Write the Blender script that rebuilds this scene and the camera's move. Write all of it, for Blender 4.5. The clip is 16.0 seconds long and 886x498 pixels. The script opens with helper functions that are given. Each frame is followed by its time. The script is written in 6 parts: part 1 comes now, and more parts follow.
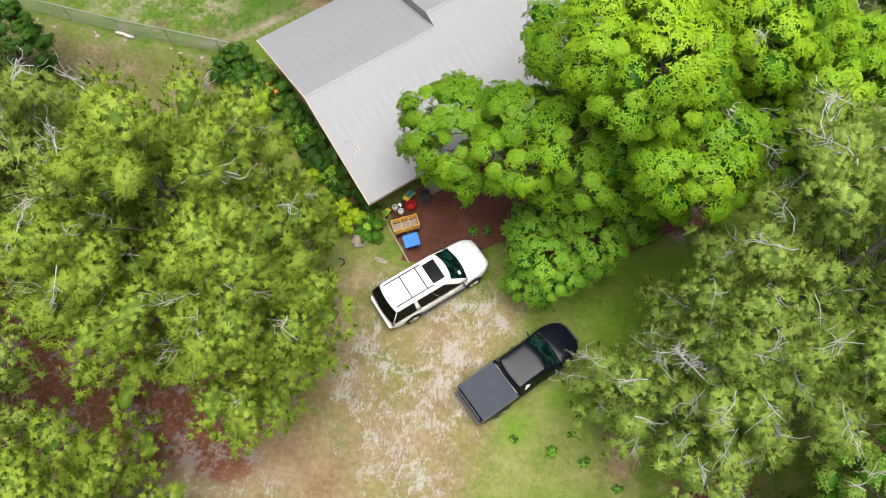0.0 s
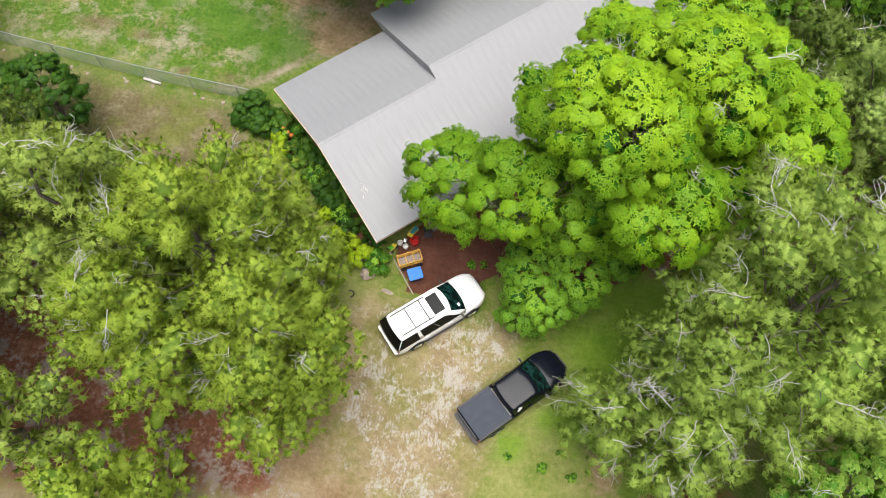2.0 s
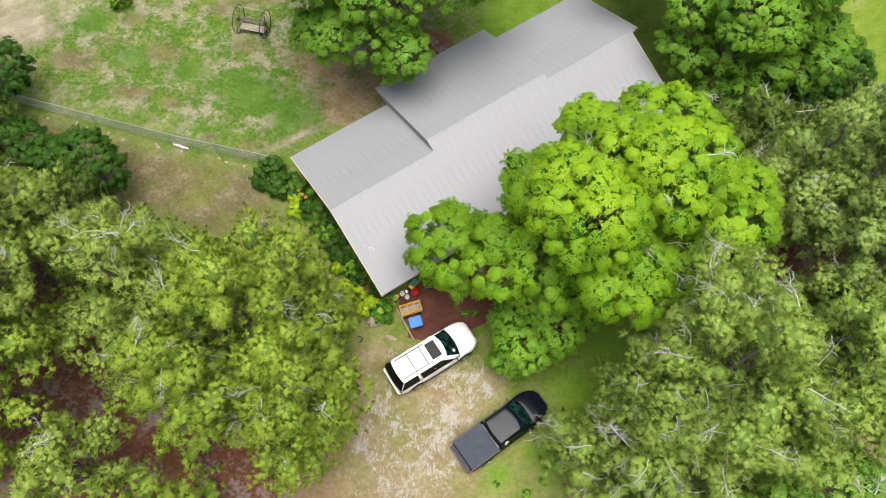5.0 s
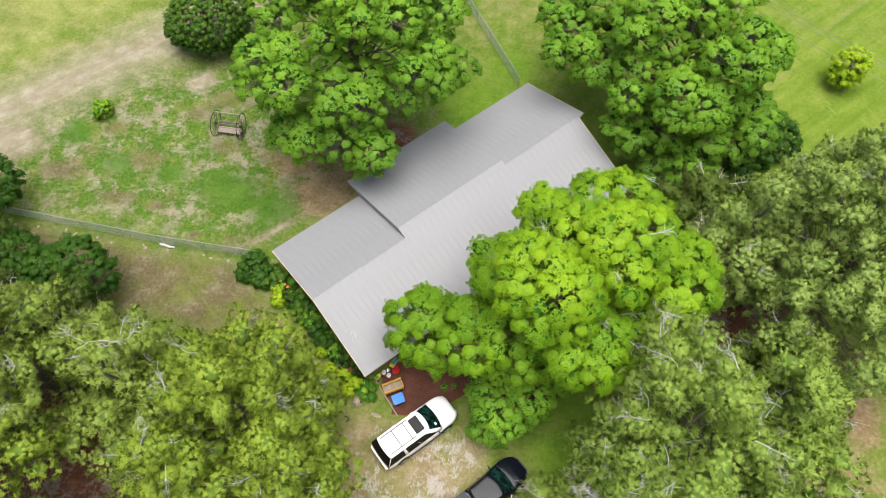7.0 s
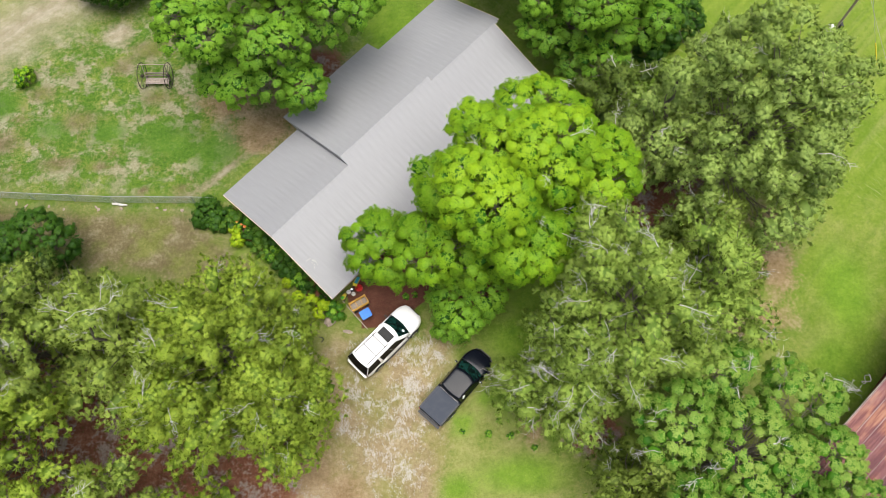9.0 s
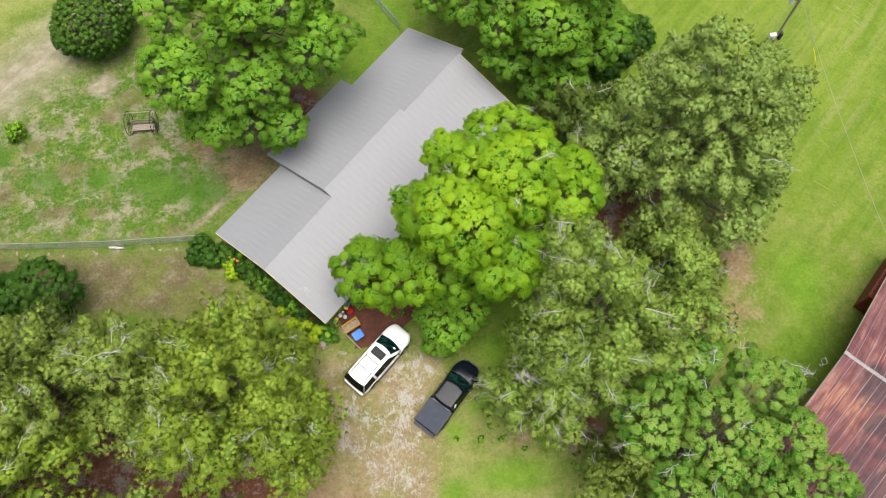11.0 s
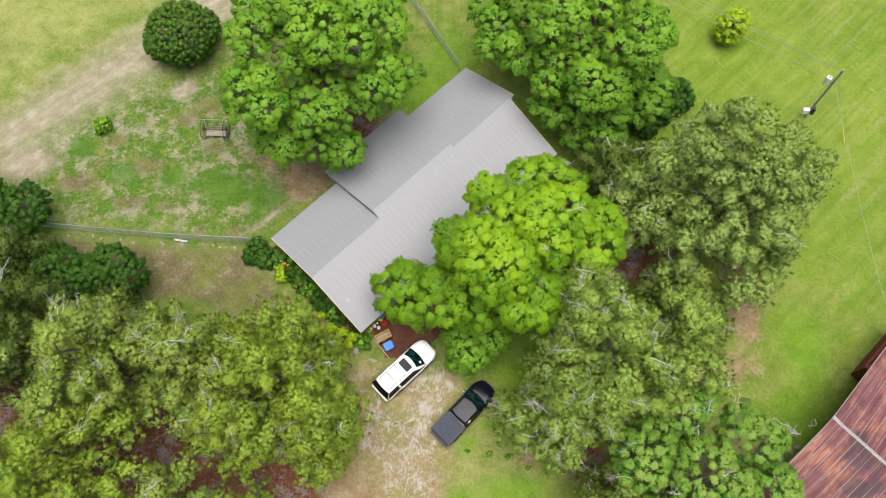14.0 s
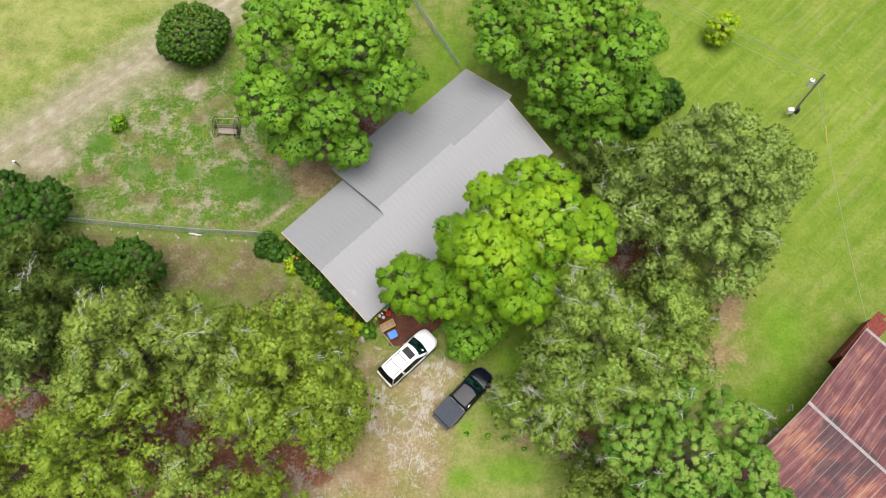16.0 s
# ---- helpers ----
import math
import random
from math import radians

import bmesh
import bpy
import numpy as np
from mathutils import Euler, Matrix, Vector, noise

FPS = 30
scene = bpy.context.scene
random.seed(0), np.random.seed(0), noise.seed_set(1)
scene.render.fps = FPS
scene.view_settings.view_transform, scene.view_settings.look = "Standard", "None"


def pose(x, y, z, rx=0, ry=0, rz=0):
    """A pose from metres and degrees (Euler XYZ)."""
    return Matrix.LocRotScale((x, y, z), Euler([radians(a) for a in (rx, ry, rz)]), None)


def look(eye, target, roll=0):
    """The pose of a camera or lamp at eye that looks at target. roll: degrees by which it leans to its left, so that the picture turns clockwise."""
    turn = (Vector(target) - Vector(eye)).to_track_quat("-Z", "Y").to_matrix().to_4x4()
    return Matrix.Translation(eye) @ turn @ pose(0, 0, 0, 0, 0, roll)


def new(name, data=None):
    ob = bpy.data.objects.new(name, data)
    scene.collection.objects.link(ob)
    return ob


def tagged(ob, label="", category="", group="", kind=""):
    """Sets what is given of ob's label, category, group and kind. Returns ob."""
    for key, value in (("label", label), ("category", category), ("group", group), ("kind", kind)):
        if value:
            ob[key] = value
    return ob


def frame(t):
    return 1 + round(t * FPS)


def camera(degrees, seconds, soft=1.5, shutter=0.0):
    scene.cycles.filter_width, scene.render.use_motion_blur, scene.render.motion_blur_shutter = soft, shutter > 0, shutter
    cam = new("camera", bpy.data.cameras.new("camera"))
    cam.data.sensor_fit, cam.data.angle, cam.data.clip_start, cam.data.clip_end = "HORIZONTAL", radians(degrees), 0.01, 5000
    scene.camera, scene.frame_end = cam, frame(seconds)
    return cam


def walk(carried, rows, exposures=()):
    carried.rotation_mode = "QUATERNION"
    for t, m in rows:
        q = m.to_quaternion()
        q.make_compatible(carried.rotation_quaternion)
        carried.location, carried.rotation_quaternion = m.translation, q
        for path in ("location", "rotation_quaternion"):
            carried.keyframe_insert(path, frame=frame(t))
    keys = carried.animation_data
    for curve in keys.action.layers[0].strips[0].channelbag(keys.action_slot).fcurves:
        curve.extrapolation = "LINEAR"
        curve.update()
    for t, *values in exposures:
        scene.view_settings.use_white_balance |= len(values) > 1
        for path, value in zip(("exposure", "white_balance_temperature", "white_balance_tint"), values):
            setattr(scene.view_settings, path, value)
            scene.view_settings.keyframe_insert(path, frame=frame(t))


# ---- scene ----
# camera: a drone that climbs straight up and tilts on its way
cam = camera(60.7, 16.0, 0.8)
PATH = [
    (0, (0.432, 0.027, 33.192), (0.27, 0.789, 31.35), -2.3),
    (0.5, (0.504, 0.022, 34.086), (0.337, 0.786, 32.245), -2.6),
    (1, (0.545, 0.089, 35.038), (0.375, 0.853, 33.198), -2.7),
    (1.5, (0.612, 0.079, 35.957), (0.439, 0.847, 34.118), -2.9),
    (2, (0.658, 0.079, 36.934), (0.483, 0.849, 35.097), -3.0),
    (2.5, (0.765, 0.1, 37.941), (0.585, 0.87, 36.104), -3.3),
    (3, (0.777, 0.125, 38.923), (0.597, 0.896, 37.087), -3.2),
    (3.5, (0.789, 0.12, 39.923), (0.609, 0.894, 38.088), -3.2),
    (6, (0.963, 0.33, 44.901), (0.795, 1.173, 43.095), -2.6),
    (6.5, (1.036, 0.212, 45.766), (0.873, 1.169, 44.018), -2.3),
    (7, (1.053, -0.007, 46.672), (0.927, 0.932, 44.91), -2.2),
    (7.5, (1.126, 0.036, 47.516), (1.037, 0.928, 45.728), -2.3),
    (8, (1.162, 0.015, 48.402), (1.109, 0.912, 46.616), -2.2),
    (8.5, (1.17, -0.28, 49.343), (1.156, 0.512, 47.506), -2.4),
    (9, (1.228, -0.223, 50.324), (1.241, 0.466, 48.446), -2.8),
    (11.5, (1.231, -0.539, 54.781), (1.296, 0.163, 52.909), -3.0),
    (12, (1.173, -0.539, 55.698), (1.213, 0.166, 53.827), -3.0),
    (12.5, (1.127, -0.464, 56.658), (1.124, 0.242, 54.786), -3.1),
    (13, (1.119, -0.503, 57.553), (1.098, 0.205, 55.683), -3.2),
    (13.5, (1.142, -0.529, 58.46), (1.119, 0.181, 56.591), -3.1),
    (14, (1.18, -0.575, 59.353), (1.158, 0.137, 57.484), -3.0),
    (14.5, (1.226, -0.537, 60.31), (1.201, 0.172, 58.44), -3.2),
    (15, (1.231, -0.53, 61.206), (1.206, 0.179, 59.336), -3.2),
    (15.5, (1.198, -0.6, 62.084), (1.173, 0.06, 60.196), -3.3),
    (16, (1.04, -0.716, 62.935), (1.02, -0.052, 61.049), -2.9),
]
walk(cam, [(t, look(eye, target, roll)) for t, eye, target, roll in PATH], [(0, 0.78), (3.5, 0.78), (8.5, 0.7), (12, 0.63), (16, 0.6)])

# ---- world and sun: bright overcast ----
world = bpy.data.worlds.new("sky")
scene.world = world
world.use_nodes = True
wn, wl = world.node_tree.nodes, world.node_tree.links
wn.clear()
w_out, w_bg, w_sky = wn.new("ShaderNodeOutputWorld"), wn.new("ShaderNodeBackground"), wn.new("ShaderNodeTexSky")
w_sky.sky_type, w_sky.sun_disc = "NISHITA", False
SUN_EL, SUN_ROT = radians(84), radians(140)
w_sky.sun_elevation, w_sky.sun_rotation = SUN_EL, SUN_ROT
w_sky.air_density, w_sky.dust_density, w_sky.ozone_density = 1.0, 6.0, 0.6
w_bg.inputs["Strength"].default_value = 0.075
wl.new(w_sky.outputs[0], w_bg.inputs["Color"])
wl.new(w_bg.outputs[0], w_out.inputs["Surface"])
sun = new("sun", bpy.data.lights.new("sun", "SUN"))
sun.data.energy, sun.data.angle, sun.data.color = 2.85, radians(52), (1.0, 0.985, 0.955)
sun_from = Vector((math.sin(SUN_ROT) * math.cos(SUN_EL), math.cos(SUN_ROT) * math.cos(SUN_EL), math.sin(SUN_EL)))
sun.matrix_world = look(sun_from * 100, (0, 0, 0))


# ---- materials ----
class Nodes:
    """Short hand for building a node tree."""

    def __init__(self, name):
        self.mat = bpy.data.materials.new(name)
        self.mat.use_nodes = True
        self.t = self.mat.node_tree
        self.t.nodes.clear()
        self.out = self.t.nodes.new("ShaderNodeOutputMaterial")
        self.tex = self.node("ShaderNodeTexCoord").outputs["Object"]

    def node(self, kind, **values):
        n = self.t.nodes.new(kind)
        for k, v in values.items():
            n.inputs[k.replace("_", " ")].default_value = v
        return n

    def link(self, a, b):
        self.t.links.new(a, b)

    def noise(self, scale, detail=4.0, rough=0.6, vec=None, distort=0.0):
        n = self.node("ShaderNodeTexNoise", Scale=scale, Detail=detail, Roughness=rough, Distortion=distort)
        self.link(vec or self.tex, n.inputs["Vector"])
        return n.outputs["Fac"]

    def ramp(self, fac, *stops):
        n = self.node("ShaderNodeValToRGB")
        e = n.color_ramp.elements
        while len(e) < len(stops):
            e.new(0.5)
        for el, (p, c) in zip(e, stops):
            el.position = p
            el.color = (c, c, c, 1) if isinstance(c, (int, float)) else (*c, 1)
        self.link(fac, n.inputs["Fac"])
        return n.outputs["Color"]

    def mix(self, fac, a, b, how="MIX"):
        n = self.t.nodes.new("ShaderNodeMix")
        n.data_type, n.blend_type = "RGBA", how
        for k, v in ((0, fac), (6, a), (7, b)):
            socket = n.inputs[k]
            if isinstance(v, (int, float)):
                socket.default_value = v if k == 0 else (v, v, v, 1)
            elif isinstance(v, tuple):
                socket.default_value = (*v, 1)
            else:
                self.link(v, socket)
        return n.outputs[2]

    def math(self, op, a, b=0.0, clamp=False):
        n = self.t.nodes.new("ShaderNodeMath")
        n.operation, n.use_clamp = op, clamp
        for socket, v in zip(n.inputs, (a, b)):
            if isinstance(v, (int, float)):
                socket.default_value = v
            else:
                self.link(v, socket)
        return n.outputs[0]

    def attr(self, name):
        n = self.t.nodes.new("ShaderNodeAttribute")
        n.attribute_name = name
        return n.outputs["Fac"]

    def island(self):
        return self.t.nodes.new("ShaderNodeNewGeometry").outputs["Random Per Island"]

    def random(self):
        return self.t.nodes.new("ShaderNodeObjectInfo").outputs["Random"]

    def scaled(self, x, y, z, rot=0.0):
        n = self.t.nodes.new("ShaderNodeMapping")
        n.inputs["Scale"].default_value = (x, y, z)
        n.inputs["Rotation"].default_value = (0, 0, rot)
        self.link(self.tex, n.inputs["Vector"])
        return n.outputs[0]

    def along(self, degrees, long, short):
        """Coordinates stretched to long metres along a heading and short across it."""
        n = self.t.nodes.new("ShaderNodeMapping")
        n.vector_type = "TEXTURE"
        n.inputs["Rotation"].default_value, n.inputs["Scale"].default_value = (0, 0, radians(degrees)), (long, short, 1.0)
        self.link(self.tex, n.inputs["Vector"])
        return n.outputs[0]

    def finish(self, color, rough=0.8, metal=0.0, bump=None, depth=0.02, strength=0.5, coat=0.0, spec=0.5):
        p = self.node("ShaderNodeBsdfPrincipled")
        for key, v in (("Base Color", color), ("Roughness", rough), ("Metallic", metal), ("Coat Weight", coat), ("Specular IOR Level", spec)):
            if isinstance(v, tuple):
                p.inputs[key].default_value = (*v, 1)
            elif isinstance(v, (int, float)):
                p.inputs[key].default_value = v
            else:
                self.link(v, p.inputs[key])
        if bump is not None:
            b = self.node("ShaderNodeBump", Strength=strength, Distance=depth)
            self.link(bump, b.inputs["Height"])
            self.link(b.outputs[0], p.inputs["Normal"])
        self.link(p.outputs[0], self.out.inputs["Surface"])
        return self.mat


def leaf_material(name, dark, mid, light, through_light=0.28, lighter=None, single=0.45, grain=0.0):
    """Leaves: a tone for each leaf and each spray, and light that comes through."""
    n = Nodes(name)
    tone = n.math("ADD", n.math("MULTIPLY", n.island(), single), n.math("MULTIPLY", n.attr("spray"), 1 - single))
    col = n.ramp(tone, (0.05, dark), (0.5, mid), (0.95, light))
    if lighter:
        col = n.mix(n.math("MULTIPLY", n.attr("tip"), 0.5), col, lighter)
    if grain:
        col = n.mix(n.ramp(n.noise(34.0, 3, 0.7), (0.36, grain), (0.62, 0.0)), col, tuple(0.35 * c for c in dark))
    p = n.node("ShaderNodeBsdfPrincipled", Roughness=0.55)
    p.inputs["Specular IOR Level"].default_value = 0.2
    n.link(col, p.inputs["Base Color"])
    tr = n.node("ShaderNodeBsdfTranslucent")
    n.link(n.mix(1.0, col, (1.0, 1.0, 0.55), "MULTIPLY"), tr.inputs["Color"])
    m = n.node("ShaderNodeMixShader", Fac=through_light)
    n.link(p.outputs[0], m.inputs[1])
    n.link(tr.outputs[0], m.inputs[2])
    n.link(m.outputs[0], n.out.inputs["Surface"])
    return n.mat


def plain_material(name, color, rough=0.6, metal=0.0, vary=0.15, scale=8.0, coat=0.0, bump=0.0):
    n = Nodes(name)
    f = n.noise(scale, 5)
    dark, light = tuple(c * (1 - vary) for c in color), tuple(min(1, c * (1 + vary)) for c in color)
    r = n.math("ADD", rough - 0.06, n.math("MULTIPLY", n.noise(scale * 2.3), 0.12))
    return n.finish(n.ramp(f, (0.3, dark), (0.7, light)), r, metal, bump=f if bump else None, depth=bump, coat=coat)


def bark_material(name, dark, light):
    n = Nodes(name)
    f = n.noise(3.0, 6, vec=n.scaled(4, 4, 0.8))
    g = n.noise(14.0, 5)
    return n.finish(n.mix(n.ramp(g, (0.4, 0.0), (0.7, 0.6)), n.ramp(f, (0.35, dark), (0.65, light)), light), 0.9, bump=f, depth=0.03, strength=0.8)


M_OAK = leaf_material("oak_leaf", (0.024, 0.115, 0.006), (0.125, 0.315, 0.008), (0.335, 0.535, 0.012), lighter=(0.46, 0.62, 0.05), single=0.2)
M_PECAN = leaf_material("pecan_leaf", (0.022, 0.095, 0.008), (0.118, 0.305, 0.014), (0.25, 0.475, 0.022), lighter=(0.42, 0.62, 0.09), single=0.2)
M_SHRUB = leaf_material("shrub_leaf", (0.018, 0.06, 0.006), (0.042, 0.115, 0.010), (0.08, 0.18, 0.016), single=0.3)
M_MIXED = leaf_material("mixed_leaf", (0.04, 0.15, 0.010), (0.125, 0.295, 0.018), (0.30, 0.42, 0.07), lighter=(0.42, 0.50, 0.15), single=0.3)
M_DARK = leaf_material("dark_leaf", (0.022, 0.07, 0.006), (0.06, 0.145, 0.012), (0.17, 0.26, 0.025), 0.2)
M_PINE = leaf_material("pine_needle", (0.13, 0.225, 0.024), (0.315, 0.455, 0.044), (0.43, 0.56, 0.068), 0.3, (0.55, 0.64, 0.105), 0.18, 0.3)
M_PINE_MID = leaf_material("grey_green_pine_needle", (0.14, 0.225, 0.038), (0.33, 0.455, 0.072), (0.43, 0.555, 0.108), 0.3, (0.54, 0.635, 0.15), 0.18, 0.3)
M_PINE_PALE = leaf_material("pale_pine_needle", (0.15, 0.255, 0.038), (0.325, 0.475, 0.075), (0.42, 0.565, 0.112), 0.3, (0.53, 0.645, 0.155), 0.18, 0.3)
# darker copy of the pine needles, with shade put into its base colours
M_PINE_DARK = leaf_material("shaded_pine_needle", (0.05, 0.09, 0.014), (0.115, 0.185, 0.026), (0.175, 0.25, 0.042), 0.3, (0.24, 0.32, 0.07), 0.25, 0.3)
M_PINE_OLIVE = leaf_material("olive_pine_needle", (0.10, 0.155, 0.022), (0.215, 0.305, 0.043), (0.29, 0.385, 0.07), 0.3, (0.38, 0.47, 0.11), 0.25, 0.3)
M_PINE_GREY = leaf_material("grey_pine_needle", (0.155, 0.245, 0.05), (0.335, 0.475, 0.10), (0.435, 0.57, 0.145), 0.3, (0.53, 0.65, 0.20), 0.18, 0.3)
M_LIME = leaf_material("lime_leaf", (0.19, 0.34, 0.012), (0.36, 0.51, 0.015), (0.48, 0.58, 0.03))
M_BARK = bark_material("bark", (0.055, 0.044, 0.034), (0.18, 0.15, 0.12))
M_TWIG = bark_material("grey_twig", (0.32, 0.30, 0.275), (0.66, 0.64, 0.60))


# ---- mesh helpers ----
def mesh_from(name, verts, faces, material, attrs=(), normals=None):
    """A mesh from arrays: verts (n, 3), faces (m, 3 or 4); normals shade leaves softly, as the round of their spray."""
    me = bpy.data.meshes.new(name)
    verts, faces = np.asarray(verts, np.float32), np.asarray(faces, np.int32)
    k = faces.shape[1]
    me.vertices.add(len(verts))
    me.vertices.foreach_set("co", verts.ravel())
    me.loops.add(faces.size)
    me.loops.foreach_set("vertex_index", faces.ravel())
    me.polygons.add(len(faces))
    me.polygons.foreach_set("loop_start", np.arange(len(faces), dtype=np.int32) * k)
    for key, data in attrs:
        me.attributes.new(key, "FLOAT", "POINT").data.foreach_set("value", np.asarray(data, np.float32))
    me.materials.append(material)
    me.update(calc_edges=True)
    if normals is not None:
        me.attributes.new("custom_normal", "FLOAT_VECTOR", "POINT").data.foreach_set("vector", np.asarray(normals, np.float32).ravel())
    return me


def part(name, bm, material, parent, label=""):
    """Links a bmesh as one mesh under a thing or a part."""
    me = bpy.data.meshes.new(name)
    bm.normal_update()
    bm.to_mesh(me)
    bm.free()
    me.materials.append(material)
    ob = new(name, me)
    ob.parent = parent
    return tagged(ob, label)


def part_mesh(name, me, parent, label=""):
    ob = new(name, me)
    ob.parent = parent
    return tagged(ob, label)


def thing(name, label, category, group="", kind="", at=None):
    ob = new(name)
    ob.empty_display_size = 0.3
    if at is not None:
        ob.matrix_basis = at
    return tagged(ob, label, category, group, kind)


def box(bm, x0, x1, y0, y1, z0, z1, bevel=0.0, m=None):
    g = bmesh.ops.create_cube(bm, size=1)["verts"]
    for v in g:
        v.co = Vector(((x0 + x1) / 2 + v.co.x * (x1 - x0), (y0 + y1) / 2 + v.co.y * (y1 - y0), (z0 + z1) / 2 + v.co.z * (z1 - z0)))
    if bevel:
        e = list({e for v in g for e in v.link_edges})
        g = list({v for f in bmesh.ops.bevel(bm, geom=e, offset=bevel, segments=2, affect="EDGES")["faces"] for v in f.verts} | {v for v in g if v.is_valid})
    if m is not None:
        bmesh.ops.transform(bm, matrix=m, verts=g)
    return bm


def tube(points, radii, sides=6):
    """Vertices and faces of a tapered tube along points."""
    pts = [Vector(p) for p in points]
    vs, fs = [], []
    for i, p in enumerate(pts):
        d = (pts[min(i + 1, len(pts) - 1)] - pts[max(i - 1, 0)]).normalized()
        a = d.orthogonal().normalized()
        b = d.cross(a)
        for k in range(sides):
            an = 2 * math.pi * k / sides
            vs.append(p + (a * math.cos(an) + b * math.sin(an)) * radii[i])
    for i in range(len(pts) - 1):
        for k in range(sides):
            k2 = (k + 1) % sides
            fs.append((i * sides + k, i * sides + k2, (i + 1) * sides + k2, (i + 1) * sides + k))
    return vs, fs


def tubes_mesh(name, lines, material, sides=6):
    vs, fs = [], []
    for pts, radii in lines:
        v, f = tube(pts, radii, sides)
        fs += [tuple(i + len(vs) for i in q) for q in f]
        vs += v
    return mesh_from(name, [tuple(v) for v in vs], fs, material)


# ---- trees ----
def spread(rng, lobes, gap, low=-0.35, tries=22000):
    """Points over the upper skin of a union of ellipsoids (x, y, z, r, rz), about gap apart, with outward directions."""
    lobes = np.array(lobes, float)
    area = lobes[:, 3] ** 2
    pick = rng.choice(len(lobes), tries, p=area / area.sum())
    d = rng.normal(size=(tries, 3))
    d /= np.linalg.norm(d, axis=1)[:, None]
    d[:, 2] = np.where(d[:, 2] < low, -d[:, 2], d[:, 2])
    L = lobes[pick]
    r = rng.uniform(0.86, 1.06, tries)[:, None]
    p = L[:, :3] + d * np.c_[L[:, 3], L[:, 3], L[:, 4]] * r
    inside = np.zeros(tries, bool)
    for q in lobes:
        inside |= (((p[:, :2] - q[:2]) ** 2).sum(1) / q[3] ** 2 + (p[:, 2] - q[2]) ** 2 / q[4] ** 2) < 0.62
    p, d = p[~inside], d[~inside]
    kept = []
    for i in range(len(p)):
        if not kept or (((p[kept] - p[i]) ** 2).sum(1) > gap * gap).all():
            kept.append(i)
    return p[kept], d[kept]


def leaves(rng, centres, outs, radius, count, length, width, flat=0.75, up=0.55, ring=6, billow=0.4):
    """Broad leaves: rosettes of folded leaves over the domes of sprays round the centres."""
    count = count // ring
    n = len(centres) * count
    c = np.repeat(centres, count, 0)
    o = np.repeat(outs, count, 0)
    big = rng.uniform(0.5, 1.45, len(centres))
    size = np.repeat(big, count)
    d = rng.normal(size=(n, 3)) + o * 0.5 + np.array((0, 0, up))
    d /= np.linalg.norm(d, axis=1)[:, None]
    lump = 1 + 0.22 * np.sin(d[:, 0] * 7 + c[:, 0] * 5) * np.sin(d[:, 1] * 7 + c[:, 1] * 5)
    rad = radius * size * lump * rng.uniform(0.55, 1.1, n) ** 0.4
    p = c + d * rad[:, None] * np.array((1, 1, flat))
    normal = d * 0.8 + rng.normal(size=(n, 3)) * 0.3 + np.array((0, 0, 0.55))
    normal /= np.linalg.norm(normal, axis=1)[:, None]
    u = np.cross(normal, rng.normal(size=(n, 3)))
    u /= np.linalg.norm(u, axis=1)[:, None] + 1e-9
    w = np.cross(normal, u)
    angle = (np.arange(ring) * 2 * math.pi / ring)[None] + rng.normal(size=(n, ring)) * 0.3
    a = u[:, None] * np.cos(angle)[..., None] + w[:, None] * np.sin(angle)[..., None]
    b = w[:, None] * np.cos(angle)[..., None] - u[:, None] * np.sin(angle)[..., None]
    s = rng.uniform(0.6, 1.3, (n, ring))[..., None]
    up3 = normal[:, None]
    root = p[:, None] + a * 0.06 * length
    mid = root + a * length * s * 0.5 + up3 * length * rng.uniform(-0.05, 0.2, (n, ring))[..., None]
    tip = root + a * length * s - up3 * length * rng.uniform(-0.1, 0.35, (n, ring))[..., None]
    half = b * width * s * 0.55
    v = np.stack([root * 0.7 + mid * 0.3 - half, tip, root * 0.7 + mid * 0.3 + half], 2).reshape(-1, 3)
    f = np.arange(n * ring * 3).reshape(-1, 3)
    soft = (d * 0.7 + o * billow)[:, None] + up3 * 0.4 + a * 0.22
    soft = (soft / np.linalg.norm(soft, axis=2)[..., None]).reshape(-1, 3)
    turn = (np.cross(v[1::3] - v[0::3], v[2::3] - v[0::3]) * soft).sum(1) < 0
    f[turn] = f[turn][:, ::-1]
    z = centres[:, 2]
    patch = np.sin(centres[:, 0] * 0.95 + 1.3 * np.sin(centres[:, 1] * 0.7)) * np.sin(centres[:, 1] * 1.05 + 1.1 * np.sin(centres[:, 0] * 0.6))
    # tone rises with height: newer leaves, plus lit crown tops painted into the colour
    lighter = np.clip(0.46 * ((z - z.min()) / (np.ptp(z) + 0.01)) ** 1.4 + 0.18 * patch + 0.04 + 0.26 * rng.uniform(0, 1, len(centres)), 0, 1)
    spray = np.repeat(np.clip(np.repeat(lighter, count) + 0.25 * rng.uniform(0, 1, n), 0, 1), ring * 3)
    point = np.tile(np.array((0.1, 1.0, 0.1)), n * ring)
    heading = outs * np.array((1, 1, 0)) + np.array((1e-3, 0, 0))
    heading /= np.linalg.norm(heading, axis=1)[:, None]
    # inner caps get the darkest tone: shade inside the spray put into the colour
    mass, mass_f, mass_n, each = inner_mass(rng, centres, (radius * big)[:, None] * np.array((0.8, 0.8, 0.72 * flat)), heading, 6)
    spray, point = np.concatenate([spray, np.repeat(lighter * 0.12, each)]), np.concatenate([point, np.zeros(len(mass))])
    return np.concatenate([v, mass]), np.concatenate([f, mass_f + len(v)]), spray, point, np.concatenate([np.repeat(soft, 3, 0), mass_n])


